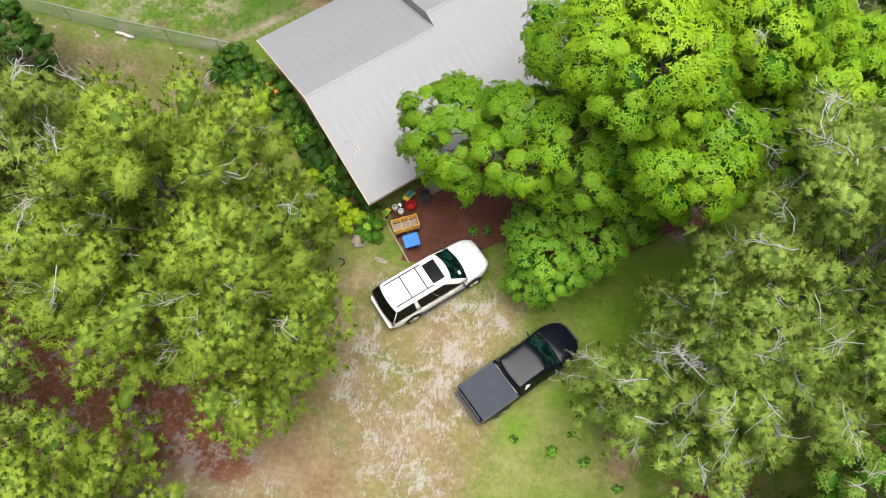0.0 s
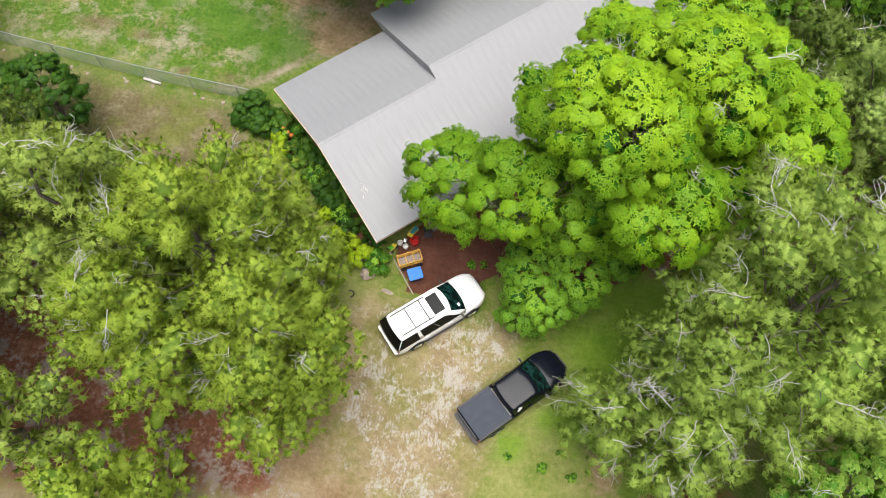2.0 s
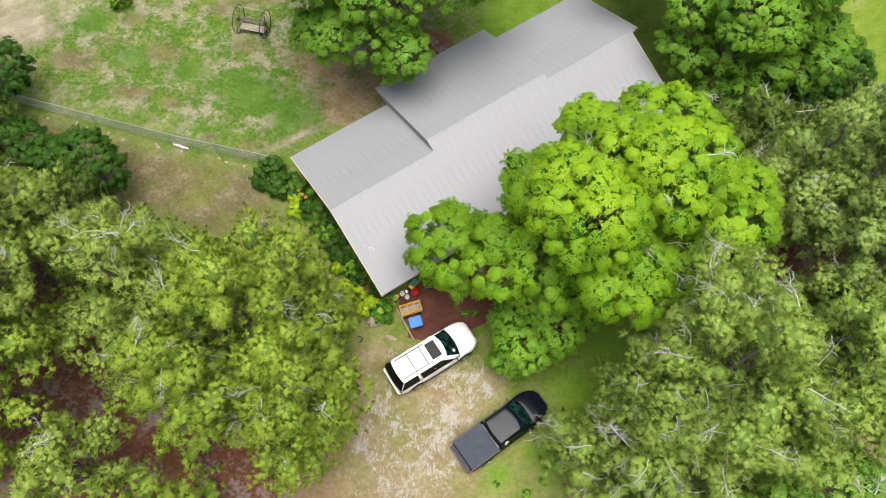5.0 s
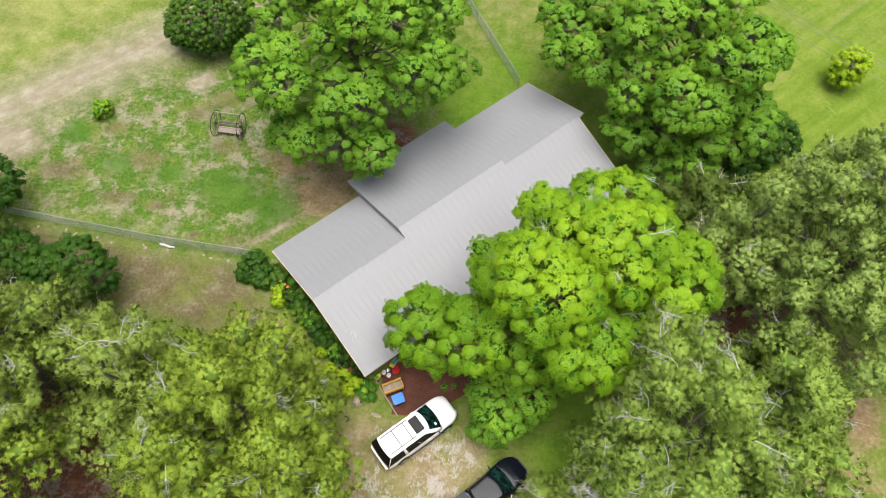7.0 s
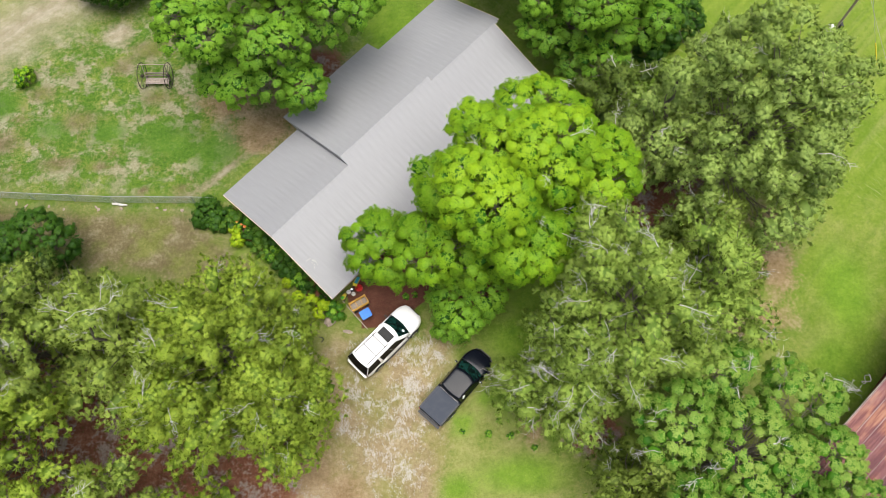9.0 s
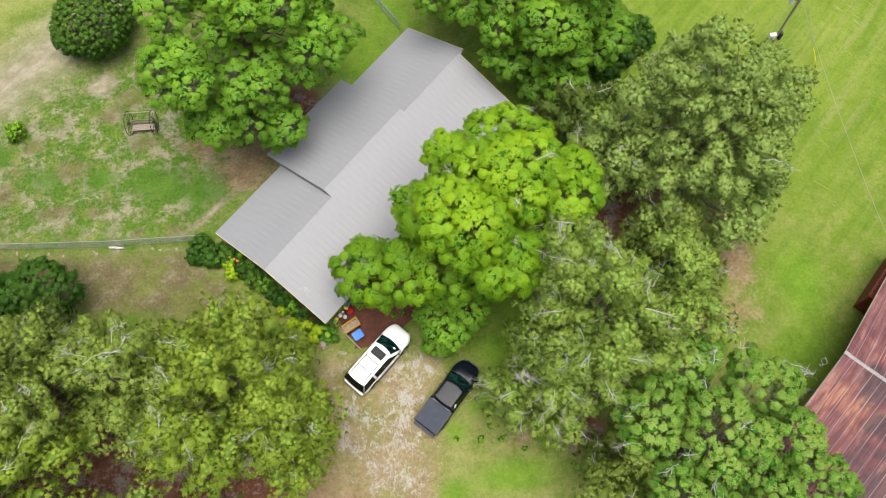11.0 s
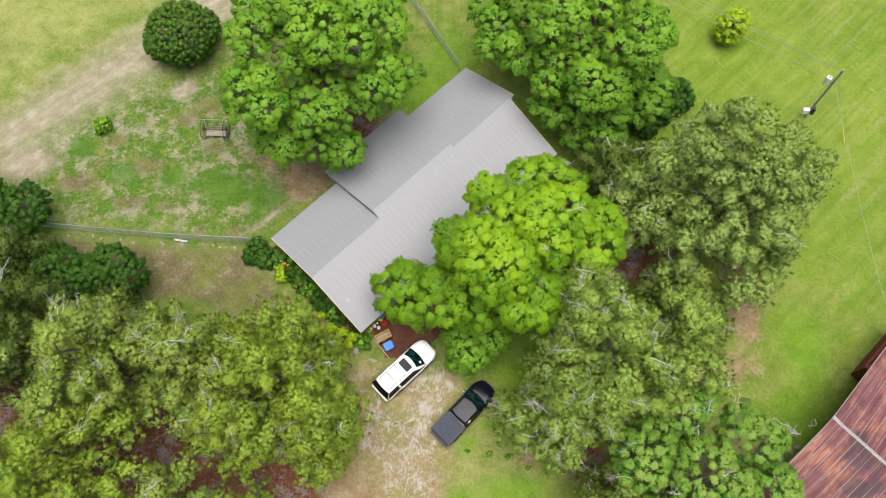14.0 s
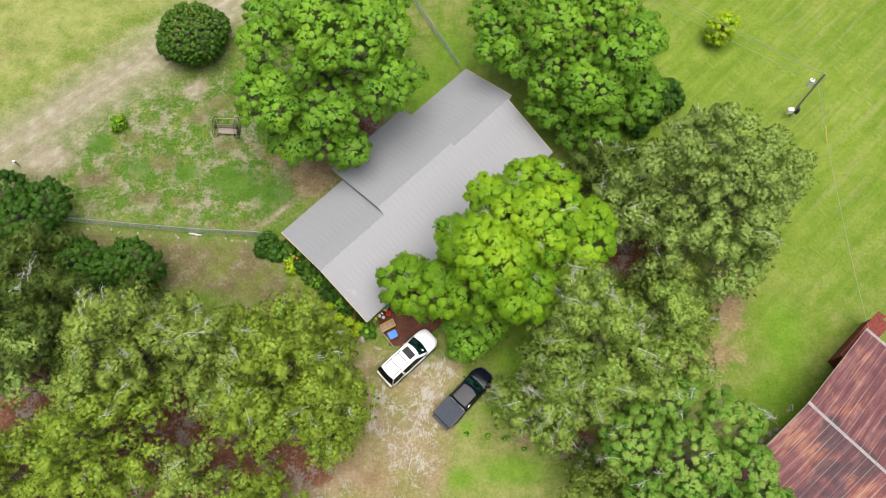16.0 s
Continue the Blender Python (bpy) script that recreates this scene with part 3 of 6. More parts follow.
masks = {
    "gravel": np.maximum(poly_mask(X, Y, GRAVEL, 1.4), line_mask(X, Y, DRIVE, 2.0, 1.6)),
    "white": blob_mask(X, Y, [(-0.2, 10.8, 1.5, 1.3), (-1.2, 8.6, 1.4, 1.2), (-1.4, 7.0, 1.2, 1.6), (-3.0, 7.2, 0.9, 1.2), (-4.6, 8.4, 0.9, 1.2), (-5.4, 6.4, 0.8, 0.7), (-3.6, 4.8, 1.1, 1.0), (-7.4, 2.2, 1.6, 0.6), (-11.6, 0.8, 2.0, 0.7), (-2.4, 3.4, 1.4, 1.2), (-15.0, 4.0, 2.4, 1.0), (-20.0, 6.0, 3.0, 1.2)]),
    "red": np.maximum.reduce([0.75 * poly_mask(X, Y, STRAW, 1.5), blob_mask(X, Y, [(-7.0, 33.6, 2.2, 2.0), (18.5, 23.4, 3.0, 2.6), (15.6, 21.6, 3.4, 3.2), (10.5, 5.0, 1.8, 1.4), (-10.5, 2.8, 2.0, 1.3), (8.5, 17.5, 1.6, 1.6)])]),
    "worn": poly_mask(X, Y, [(-9.0, 1.0), (-9.0, 14.0), (-4.0, 13.0), (1.0, 12.0), (3.6, 11.0), (5.0, 7.0), (7.0, 0.0), (0.0, -4.0)], 2.0),
    "soil": blob_mask(X, Y, [(-8.6, 3.8, 2.8, 2.2), (-5.8, 2.2, 2.0, 1.4), (-7.4, 6.2, 1.0, 1.4), (-10.8, 4.4, 1.6, 1.0), (22.8, 11.6, 2.4, 1.5), (24.6, 15.0, 1.5, 2.2), (24.8, 18.4, 1.6, 1.8), (17.9, 7.7, 1.5, 1.2), (6.6, 5.6, 0.9, 1.4), (-12.4, 17.4, 0.8, 1.2), (-11.2, 29.0, 3.0, 1.9), (-9.4, 30.8, 2.6, 2.2), (-13.8, 31.0, 2.6, 1.2), (-11.6, 27.6, 1.8, 0.9), (-6.6, 33.0, 2.6, 2.6), (18.6, 22.6, 3.0, 2.6), (19.8, 12.2, 2.4, 2.0)]),
    "bed": line_mask(X, Y, [(-6.3, 14.3), (-13.6, 22.0)], 0.7, 0.5),
    "patio": poly_mask(X, Y, RED, 0.22),
    "track": np.maximum(np.maximum(line_mask(X, Y, TRACK, 3.0, 4.2), 0.9 * line_mask(X, Y, PATHWAY, 0.3, 0.4)), blob_mask(X, Y, [(-23.0, 38.2, 1.2, 1.0), (-36.5, 31.5, 3.0, 2.0)])),
    "sand": np.maximum.reduce([1.0 * poly_mask(X, Y, BARE, 1.4), line_mask(X, Y, PATHWAY, 0.3, 0.35), blob_mask(X, Y, [(-23.0, 38.2, 1.2, 1.0), (-15.5, 31.4, 1.4, 0.6), (24.5, 16.5, 2.0, 2.2), (21.5, 11.5, 2.0, 1.6), (6.2, 6.8, 1.0, 1.0), (-20.1, 24.4, 0.6, 0.4), (-36.5, 31.0, 3.0, 2.0), (-12.6, 28.2, 1.0, 0.8), (-17.4, 24.2, 0.8, 0.6), (-25.4, 30.6, 1.6, 1.0), (-22.4, 35.2, 1.2, 0.8), (-28.6, 33.2, 1.2, 0.8), (-19.6, 32.2, 1.3, 0.8), (-26.6, 27.0, 1.8, 0.7), (-31.6, 29.0, 2.4, 1.0), (-23.6, 26.6, 1.0, 0.5), (-20.4, 36.6, 2.0, 1.0)])]),
    "lush": blob_mask(X, Y, [(-14.6, 27.4, 2.6, 2.0), (-18.6, 28.4, 2.6, 1.6), (-23.0, 29.4, 1.6, 1.0), (-27.4, 30.0, 1.6, 1.0), (-31.6, 32.4, 1.4, 1.2), (-1.0, 37.6, 3.4, 4.4), (1.6, 41.4, 2.2, 3.0), (5.5, 2.6, 3.0, 1.2), (2.0, 6.0, 1.0, 0.8), (3.9, 7.6, 1.0, 0.8), (8.0, 14.2, 3.4, 1.8), (6.4, 11.4, 2.6, 1.8), (5.6, 7.6, 1.6, 2.0), (10.0, 17.2, 2.2, 2.0), (27.6, 7.6, 2.2, 3.0), (29.0, 13.0, 1.8, 3.6), (18.0, 31.0, 4.0, 2.4), (1.4, 2.0, 1.4, 1.0), (-5.6, 5.4, 1.0, 0.7), (-3.0, 9.4, 1.0, 0.6), (-8.0, 42.0, 6.0, 4.0)]),
    "yard": poly_mask(X, Y, [(-40.0, 26.0), (-15.0, 23.0), (-9.0, 29.0), (-4.0, 36.0), (-18.0, 42.0), (-34.0, 36.0)], 2.5),
    "meadow": poly_mask(X, Y, [(-200.0, 20.0), (-44.0, 33.0), (-30.0, 44.0), (-16.0, 56.0), (0.0, 90.0), (-200.0, 200.0)], 5.0),
    "far": np.clip((np.hypot(X - 30, Y - 36) - 34) / -24, 0, 1),
}
n = Nodes("ground_mat")
big, mid, fine, grit = n.noise(0.16, 3), n.noise(0.7, 5, 0.65), n.noise(4.0, 6, 0.72), n.noise(26.0, 4, 0.75)
blend = n.math("ADD", n.math("MULTIPLY", mid, 0.5), n.math("MULTIPLY", fine, 0.5))


def edge(key, lo=0.45, hi=0.65, jitter=1.0):
    """A zone's mask with its rim broken up by noise."""
    return n.ramp(n.math("ADD", n.attr(key), n.math("MULTIPLY", n.math("SUBTRACT", blend, 0.5), jitter)), (lo, 0.0), (hi, 1.0))


grass = n.ramp(blend, (0.32, (0.055, 0.12, 0.010)), (0.5, (0.125, 0.195, 0.022)), (0.68, (0.23, 0.26, 0.06)))
dry = n.ramp(blend, (0.35, (0.14, 0.16, 0.038)), (0.65, (0.275, 0.265, 0.105)))
tan = n.ramp(blend, (0.34, (0.085, 0.07, 0.03)), (0.5, (0.15, 0.125, 0.062)), (0.66, (0.26, 0.23, 0.15)))
tan = n.mix(n.ramp(n.noise(0.34, 4, 0.65), (0.48, 0.0), (0.62, 0.8)), tan, n.ramp(blend, (0.36, (0.085, 0.115, 0.018)), (0.64, (0.19, 0.20, 0.05))))
pale = n.ramp(blend, (0.34, (0.23, 0.20, 0.125)), (0.5, (0.31, 0.27, 0.185)), (0.66, (0.46, 0.42, 0.33)))
col = n.mix(n.ramp(n.math("ADD", n.math("ADD", n.math("MULTIPLY", big, 0.5), n.math("MULTIPLY", mid, 0.5)), n.math("MULTIPLY", n.attr("worn"), 0.12)), (0.45, 0.0), (0.62, 0.9)), grass, dry)
mown = n.ramp(n.math("ADD", n.math("MULTIPLY", n.noise(1.0, 4, 0.55, vec=n.along(42, 9.0, 0.9), distort=0.5), 0.4), n.math("ADD", n.math("MULTIPLY", n.noise(0.3, 4, 0.6), 0.35), n.math("MULTIPLY", fine, 0.2))), (0.40, (0.125, 0.215, 0.014)), (0.54, (0.205, 0.285, 0.034)), (0.66, (0.31, 0.34, 0.10)))
clipping = n.ramp(n.noise(1.0, 3, 0.6, vec=n.along(-52, 1.6, 0.16)), (0.60, 0.0), (0.70, 0.55))
mown = n.mix(n.math("MULTIPLY", clipping, n.ramp(n.noise(0.14, 3), (0.48, 0.0), (0.6, 1.0))), mown, (0.46, 0.44, 0.24))
stripe = n.ramp(n.noise(1.0, 3, 0.5, vec=n.along(43, 14.0, 0.75)), (0.50, 0.0), (0.64, 0.34))
mown = n.mix(n.math("MULTIPLY", stripe, n.ramp(n.noise(0.09, 3), (0.42, 0.0), (0.55, 1.0))), mown, n.ramp(fine, (0.35, (0.27, 0.28, 0.09)), (0.65, (0.40, 0.37, 0.19))))
col = n.mix(n.math("MULTIPLY", n.attr("far"), 0.8), col, mown)
col = n.mix(n.math("MULTIPLY", n.attr("yard"), n.ramp(n.math("ADD", n.math("MULTIPLY", n.noise(0.38, 4, 0.65), 0.6), n.math("MULTIPLY", fine, 0.4)), (0.47, 0.0), (0.60, 0.8))), col, tan)
turf = n.ramp(n.math("ADD", n.math("MULTIPLY", n.noise(0.55, 5, 0.7), 0.7), n.math("MULTIPLY", fine, 0.3)), (0.48, 0.9), (0.56, 0.0))
col = n.mix(n.math("MULTIPLY", n.attr("yard"), turf), col, n.ramp(fine, (0.35, (0.04, 0.11, 0.010)), (0.65, (0.10, 0.19, 0.018))))
col = n.mix(n.math("MULTIPLY", n.attr("meadow"), n.ramp(n.noise(0.22, 4, 0.6), (0.36, 0.25), (0.55, 0.9))), col, n.ramp(blend, (0.34, (0.20, 0.25, 0.04)), (0.66, (0.36, 0.36, 0.14))))
fleck = n.ramp(n.math("ADD", n.math("MULTIPLY", n.noise(0.75, 6, 0.68), 0.7), n.math("MULTIPLY", n.noise(0.3, 3), 0.3)), (0.49, 0.0), (0.57, 0.75))
col = n.mix(n.math("MULTIPLY", n.attr("yard"), fleck), col, pale)
clump = n.ramp(n.noise(2.3, 5, 0.7), (0.36, 0.75), (0.46, 0.0))
col = n.mix(n.math("MULTIPLY", clump, n.math("ADD", 0.35, n.math("MULTIPLY", n.attr("yard"), 0.6))), col, (0.045, 0.115, 0.010))
col = n.mix(n.math("MULTIPLY", n.attr("worn"), 0.45), col, n.ramp(blend, (0.36, (0.17, 0.23, 0.03)), (0.64, (0.36, 0.36, 0.13))))
lush = n.ramp(blend, (0.35, (0.085, 0.19, 0.013)), (0.65, (0.185, 0.30, 0.025)))
lush = n.mix(n.attr("yard"), lush, n.ramp(blend, (0.35, (0.045, 0.12, 0.012)), (0.65, (0.10, 0.20, 0.02))))
col = n.mix(n.math("MULTIPLY", edge("lush", 0.35, 0.8, 0.9), 0.85), col, lush)
col = n.mix(edge("sand", 0.38, 0.85, 1.1), col, tan)
rut = n.noise(1.0, 5, 0.65, vec=n.along(39, 4.0, 0.7))
col = n.mix(edge("track", 0.34, 0.85, 0.8), col, n.ramp(n.math("ADD", n.math("MULTIPLY", rut, 0.5), n.math("MULTIPLY", mid, 0.5)), (0.34, (0.25, 0.215, 0.14)), (0.5, (0.315, 0.275, 0.19)), (0.64, (0.42, 0.38, 0.29))))
base = n.ramp(blend, (0.34, (0.18, 0.13, 0.065)), (0.5, (0.29, 0.225, 0.125)), (0.66, (0.41, 0.34, 0.215)))
base = n.mix(n.ramp(n.noise(0.33, 4, 0.6), (0.44, 0.0), (0.60, 0.65)), base, n.ramp(blend, (0.35, (0.13, 0.16, 0.025)), (0.65, (0.24, 0.235, 0.06))))
speck = n.math("ADD", n.math("MULTIPLY", n.noise(1.1, 4, 0.7, distort=0.5), 0.5), n.math("MULTIPLY", n.noise(4.0, 6, 0.75, vec=n.scaled(1.7, 0.9, 1.0, radians(20)), distort=0.8), 0.5))
speck = n.ramp(n.math("ADD", n.math("MULTIPLY", n.attr("white"), 0.10), speck), (0.555, 0.0), (0.625, 0.85))
stone = n.ramp(grit, (0.3, (0.30, 0.275, 0.235)), (0.7, (0.57, 0.535, 0.49)))
col = n.mix(edge("gravel", 0.35, 0.75, 1.0), col, n.mix(speck, base, stone))
orange = n.ramp(blend, (0.34, (0.165, 0.10, 0.048)), (0.5, (0.27, 0.19, 0.105)), (0.66, (0.38, 0.30, 0.19)))
col = n.mix(n.math("MULTIPLY", edge("soil", 0.42, 0.78, 1.7), 0.9), col, orange)
straw = n.ramp(blend, (0.34, (0.06, 0.02, 0.012)), (0.5, (0.155, 0.06, 0.034)), (0.66, (0.27, 0.15, 0.10)))
straw = n.mix(n.ramp(n.math("ADD", n.math("MULTIPLY", n.noise(0.6, 5, 0.65), 0.6), n.math("MULTIPLY", fine, 0.4)), (0.50, 0.0), (0.56, 0.85)), straw, n.ramp(grit, (0.35, (0.13, 0.10, 0.085)), (0.65, (0.36, 0.31, 0.28))))
col = n.mix(n.math("MAXIMUM", edge("red", 0.40, 0.66, 1.7), edge("bed")), col, straw)
clay = n.ramp(n.math("ADD", n.math("MULTIPLY", n.noise(0.9, 5, 0.6), 0.7), n.math("MULTIPLY", fine, 0.3)), (0.35, (0.085, 0.032, 0.022)), (0.55, (0.14, 0.056, 0.038)), (0.7, (0.19, 0.095, 0.07)))
col = n.mix(edge("patio", 0.44, 0.56, 0.12), col, clay)
col = n.mix(n.ramp(grit, (0.30, 0.5), (0.48, 0.0)), col, (0.02, 0.028, 0.006))
col = n.mix(n.ramp(n.noise(11.0, 4, 0.8), (0.56, 0.0), (0.72, 0.35)), col, (0.34, 0.34, 0.16))
M_GROUND = n.finish(col, 0.95, bump=n.math("ADD", fine, n.math("MULTIPLY", grit, 0.7)), depth=0.09, strength=0.8, spec=0.15)
gi = np.arange(nx * nx).reshape(nx, nx)
gf = np.stack([gi[:-1, :-1], gi[:-1, 1:], gi[1:, 1:], gi[1:, :-1]], -1).reshape(-1, 4)
ground = new("ground", mesh_from("ground", np.c_[X, Y, gz.ravel()], gf, M_GROUND, list(masks.items())))
tagged(ground, "patchy lawn, red clay, sand and pale gravel drive", "ground", kind="structure")

# ---- house ----
HOUSE = Matrix.Translation((-5.93, 14.35, 0)) @ Matrix.Rotation(radians(42.9), 4, "Z")
n = Nodes("roof_metal")
streak = n.noise(1.2, 5, 0.6, vec=n.scaled(3.0, 0.35, 0.35))
spots = n.noise(16.0, 4, 0.7)
c = n.ramp(n.math("ADD", n.math("MULTIPLY", streak, 0.6), n.math("MULTIPLY", n.noise(0.5, 4), 0.4)), (0.3, (0.226, 0.229, 0.238)), (0.7, (0.278, 0.282, 0.292)))
c = n.mix(n.math("MULTIPLY", n.ramp(spots, (0.62, 0.0), (0.72, 0.35)), 1.0), c, (0.19, 0.18, 0.17))
c = n.mix(n.math("MULTIPLY", n.random(), 0.04), c, (0.22, 0.22, 0.22))
M_ROOF = n.finish(c, 0.55, 0.0, bump=spots, depth=0.004, strength=0.3)
n = Nodes("brick_wall")
bt = n.t.nodes.new("ShaderNodeTexBrick")
bt.inputs["Scale"].default_value = 4.4
bt.inputs["Color1"].default_value, bt.inputs["Color2"].default_value, bt.inputs["Mortar"].default_value = (0.42, 0.2, 0.13, 1), (0.33, 0.15, 0.1, 1), (0.5, 0.45, 0.4, 1)
n.link(n.tex, bt.inputs["Vector"])
M_BRICK = n.finish(bt.outputs["Color"], 0.9, bump=n.noise(20), depth=0.01)
M_TRIM = plain_material("trim_paint", (0.66, 0.5, 0.42), 0.6, vary=0.1)
M_GUTTER = plain_material("white_paint", (0.75, 0.74, 0.72), 0.5, vary=0.06)

Z_EAVE, SLOPE = 2.5, 0.37
house = thing("house", "low brick house with a stepped grey ribbed metal roof", "house", at=HOUSE)


def wall_ring(bm, u0, u1, v0, v1, h, t=0.25):
    box(bm, u0, u1, v0, v0 + t, 0, h)
    box(bm, u0, u1, v1 - t, v1, 0, h)
    box(bm, u0, u0 + t, v0 + t, v1 - t, 0, h)
    box(bm, u1 - t, u1, v0 + t, v1 - t, 0, h)


def panel_mesh(width, length, rib=0.2286, height=0.0012):
    """A sheet of ribbed roofing, along +y, with a rib every nine inches."""
    prof = []
    x = 0.0
    while x < width - 0.01:
        prof += [(x, 0.0), (x + rib - 0.075, 0.0), (x + rib - 0.05, height), (x + rib - 0.02, height)]
        x += rib
    prof.append((min(x, width + 0.02), 0.0))
    rows = 7
    vs = [(px, length * j / (rows - 1), pz) for j in range(rows) for px, pz in prof]
    m = len(prof)
    fs = [(j * m + i, j * m + i + 1, (j + 1) * m + i + 1, (j + 1) * m + i) for j in range(rows - 1) for i in range(m - 1)]
    under = len(vs)
    vs += [(px, py, pz - 0.012) for px, py, pz in vs]
    fs += [tuple(i + under for i in reversed(q)) for q in fs]
    return mesh_from("roof_panel", vs, fs, M_ROOF)


def slope_panels(u0, u1, v_eave, v_ridge, z_eave, z_ridge):
    """Panels side by side from eave to ridge."""
    count = round((u1 - u0) / 0.914)
    w = (u1 - u0) / count
    run, rise = abs(v_ridge - v_eave), z_ridge - z_eave
    length, tilt = math.hypot(run, rise), math.atan2(rise, run)
    me = panel_mesh(w, length, w / 4)
    for i in range(count):
        ob = part_mesh("roof_panel", me, house)
        if v_ridge > v_eave:
            ob.matrix_basis = Matrix.Translation((u0 + i * w, v_eave, z_eave)) @ Matrix.Rotation(tilt, 4, "X")
        else:
            ob.matrix_basis = Matrix.Translation((u0 + (i + 1) * w, v_eave, z_eave)) @ Matrix.Rotation(math.pi, 4, "Z") @ Matrix.Rotation(tilt, 4, "X")


def ridge_cap(u0, u1, v, z):
    bm = bmesh.new()
    prof = [(-0.11, -0.05), (-0.1, -0.036), (-0.02, -0.008), (0.02, -0.008), (0.1, -0.036), (0.11, -0.05)]
    vs = [[bm.verts.new((u, v + a, z + b)) for a, b in prof] for u in (u0, u1)]
    for i in range(len(prof) - 1):
        bm.faces.new((vs[0][i], vs[1][i], vs[1][i + 1], vs[0][i + 1]))
    part("ridge_cap", bm, M_ROOF, house)


def gable(bm, u, v0, v1, vr, z0, zr, t=0.2):
    a = [bm.verts.new((u, v, z)) for v, z in ((v0, z0), (v1, z0), (vr, zr))]
    b = [bm.verts.new((u + t, v, z)) for v, z in ((v0, z0), (v1, z0), (vr, zr))]
    bm.faces.new(a), bm.faces.new(b[::-1])
    for i in range(3):
        j = (i + 1) % 3
        bm.faces.new((a[i], b[i], b[j], a[j]))


def barge_board(u, v0, z0, v1, z1, t=0.04):
    bm = bmesh.new()
    vs = []
    for du in (0, t):
        vs.append([bm.verts.new((u + du, v, z)) for v, z in ((v0, z0 - 0.17), (v1, z1 - 0.17), (v1, z1 - 0.018), (v0, z0 - 0.018))])
    a, b = vs
    bm.faces.new(a), bm.faces.new(b[::-1])
    for i in range(4):
        j = (i + 1) % 4
        bm.faces.new((a[i], b[i], b[j], a[j]))
    part("barge_board", bm, M_TRIM, house, "weathered pinkish painted barge board")


ZR = lambda v: Z_EAVE + SLOPE * v
R1, R2, R3 = 5.35, 6.1, 5.75
bm = bmesh.new()
wall_ring(bm, 0.45, 21.8, 1.45, 10.5, 2.45)
part("wall", bm, M_BRICK, house)
bm = bmesh.new()
wall_ring(bm, 7.5, 15.0, 10.55, 11.8, 2.45)
part("rear_wall", bm, M_BRICK, house)
for u in (0.45, 21.6):
    bm = bmesh.new()
    gable(bm, u, 1.45, 10.4, R1, 2.45, ZR(R1) - 0.15)
    part("gable", bm, M_TRIM, house)
# the front slope runs through; the middle part rises to a higher ridge
slope_panels(0.0, 7.0, 0.0, R1, Z_EAVE, ZR(R1))
slope_panels(7.0, 15.55, 0.0, R2, Z_EAVE, ZR(R2))
slope_panels(15.55, 22.1, 0.0, R3, Z_EAVE, ZR(R3))
slope_panels(0.0, 7.0, 11.0, R1, Z_EAVE, ZR(R1))
slope_panels(7.0, 15.55, 12.5, R2, Z_EAVE, ZR(R2))
slope_panels(15.57, 22.6, 11.5, R3, Z_EAVE, ZR(R3))
ridge_cap(0.0, 7.0, R1, ZR(R1) + 0.016)
ridge_cap(7.0, 15.55, R2, ZR(R2) + 0.016)
ridge_cap(15.55, 22.4, R3, ZR(R3) + 0.016)
for u, r in ((7.02, R1), (15.47, R3)):
    bm = bmesh.new()
    prof = ((r - 0.1, ZR(r) - 0.12), (R2, ZR(R2) - 0.02), (12.25, Z_EAVE - 0.01), (10.9, Z_EAVE - 0.1))
    a, b = [[bm.verts.new((u + du, v, z)) for v, z in prof] for du in (0.0, 0.06)]
    bm.faces.new(a), bm.faces.new(b[::-1])
    for i in range(4):
        j = (i + 1) % 4
        bm.faces.new((a[i], b[i], b[j], a[j]))
    part("step_flashing", bm, M_ROOF, house)
barge_board(-0.045, 0.0, Z_EAVE, R1, ZR(R1))
barge_board(-0.045, R1, ZR(R1), 11.0, Z_EAVE)
barge_board(22.1, 0.0, Z_EAVE, R3, ZR(R3))
barge_board(22.6, R3, ZR(R3), 11.5, Z_EAVE)
bm = bmesh.new()
box(bm, 0.0, 22.05, 0.02, 0.06, Z_EAVE - 0.2, Z_EAVE - 0.02)
part("fascia", bm, M_TRIM, house, "pinkish painted fascia board")
bm = bmesh.new()
box(bm, 0.0, 7.0, 10.93, 10.97, Z_EAVE - 0.2, Z_EAVE - 0.02)
part("fascia", bm, M_TRIM, house)
bm = bmesh.new()
box(bm, 7.05, 15.3, 12.27, 12.31, Z_EAVE - 0.2, Z_EAVE - 0.02)
part("fascia", bm, M_TRIM, house)

# ---- trees ----
OAK = [(-2.5, 16.3, 5.6, 1.3, 1.2), (-1.6, 15.6, 6.0, 1.3, 1.2), (-2.6, 16.6, 6.4, 1.7, 1.6), (0.6, 15.6, 7.4, 2.3, 2.0), (1.9, 18.2, 9.4, 2.1, 2.0), (4.3, 21.0, 10.6, 2.0, 1.9), (4.2, 16.8, 12.0, 2.8, 2.6), (2.6, 14.9, 8.0, 2.2, 2.0),
       (6.4, 15.0, 10.2, 2.6, 2.3), (7.6, 18.6, 12.2, 3.0, 2.4), (8.0, 22.0, 10.6, 2.6, 2.2), (10.4, 17.8, 10.6, 2.4, 2.0), (9.0, 15.4, 9.4, 2.1, 1.8), (11.4, 19.8, 9.6, 1.8, 1.7), (5.6, 19.4, 12.4, 2.0, 1.8), (10.0, 20.4, 9.4, 2.0, 1.8), (5.0, 15.4, 8.0, 2.4, 2.0), (6.0, 17.4, 9.0, 2.2, 2.0), (6.4, 20.6, 8.6, 2.0, 1.8)]
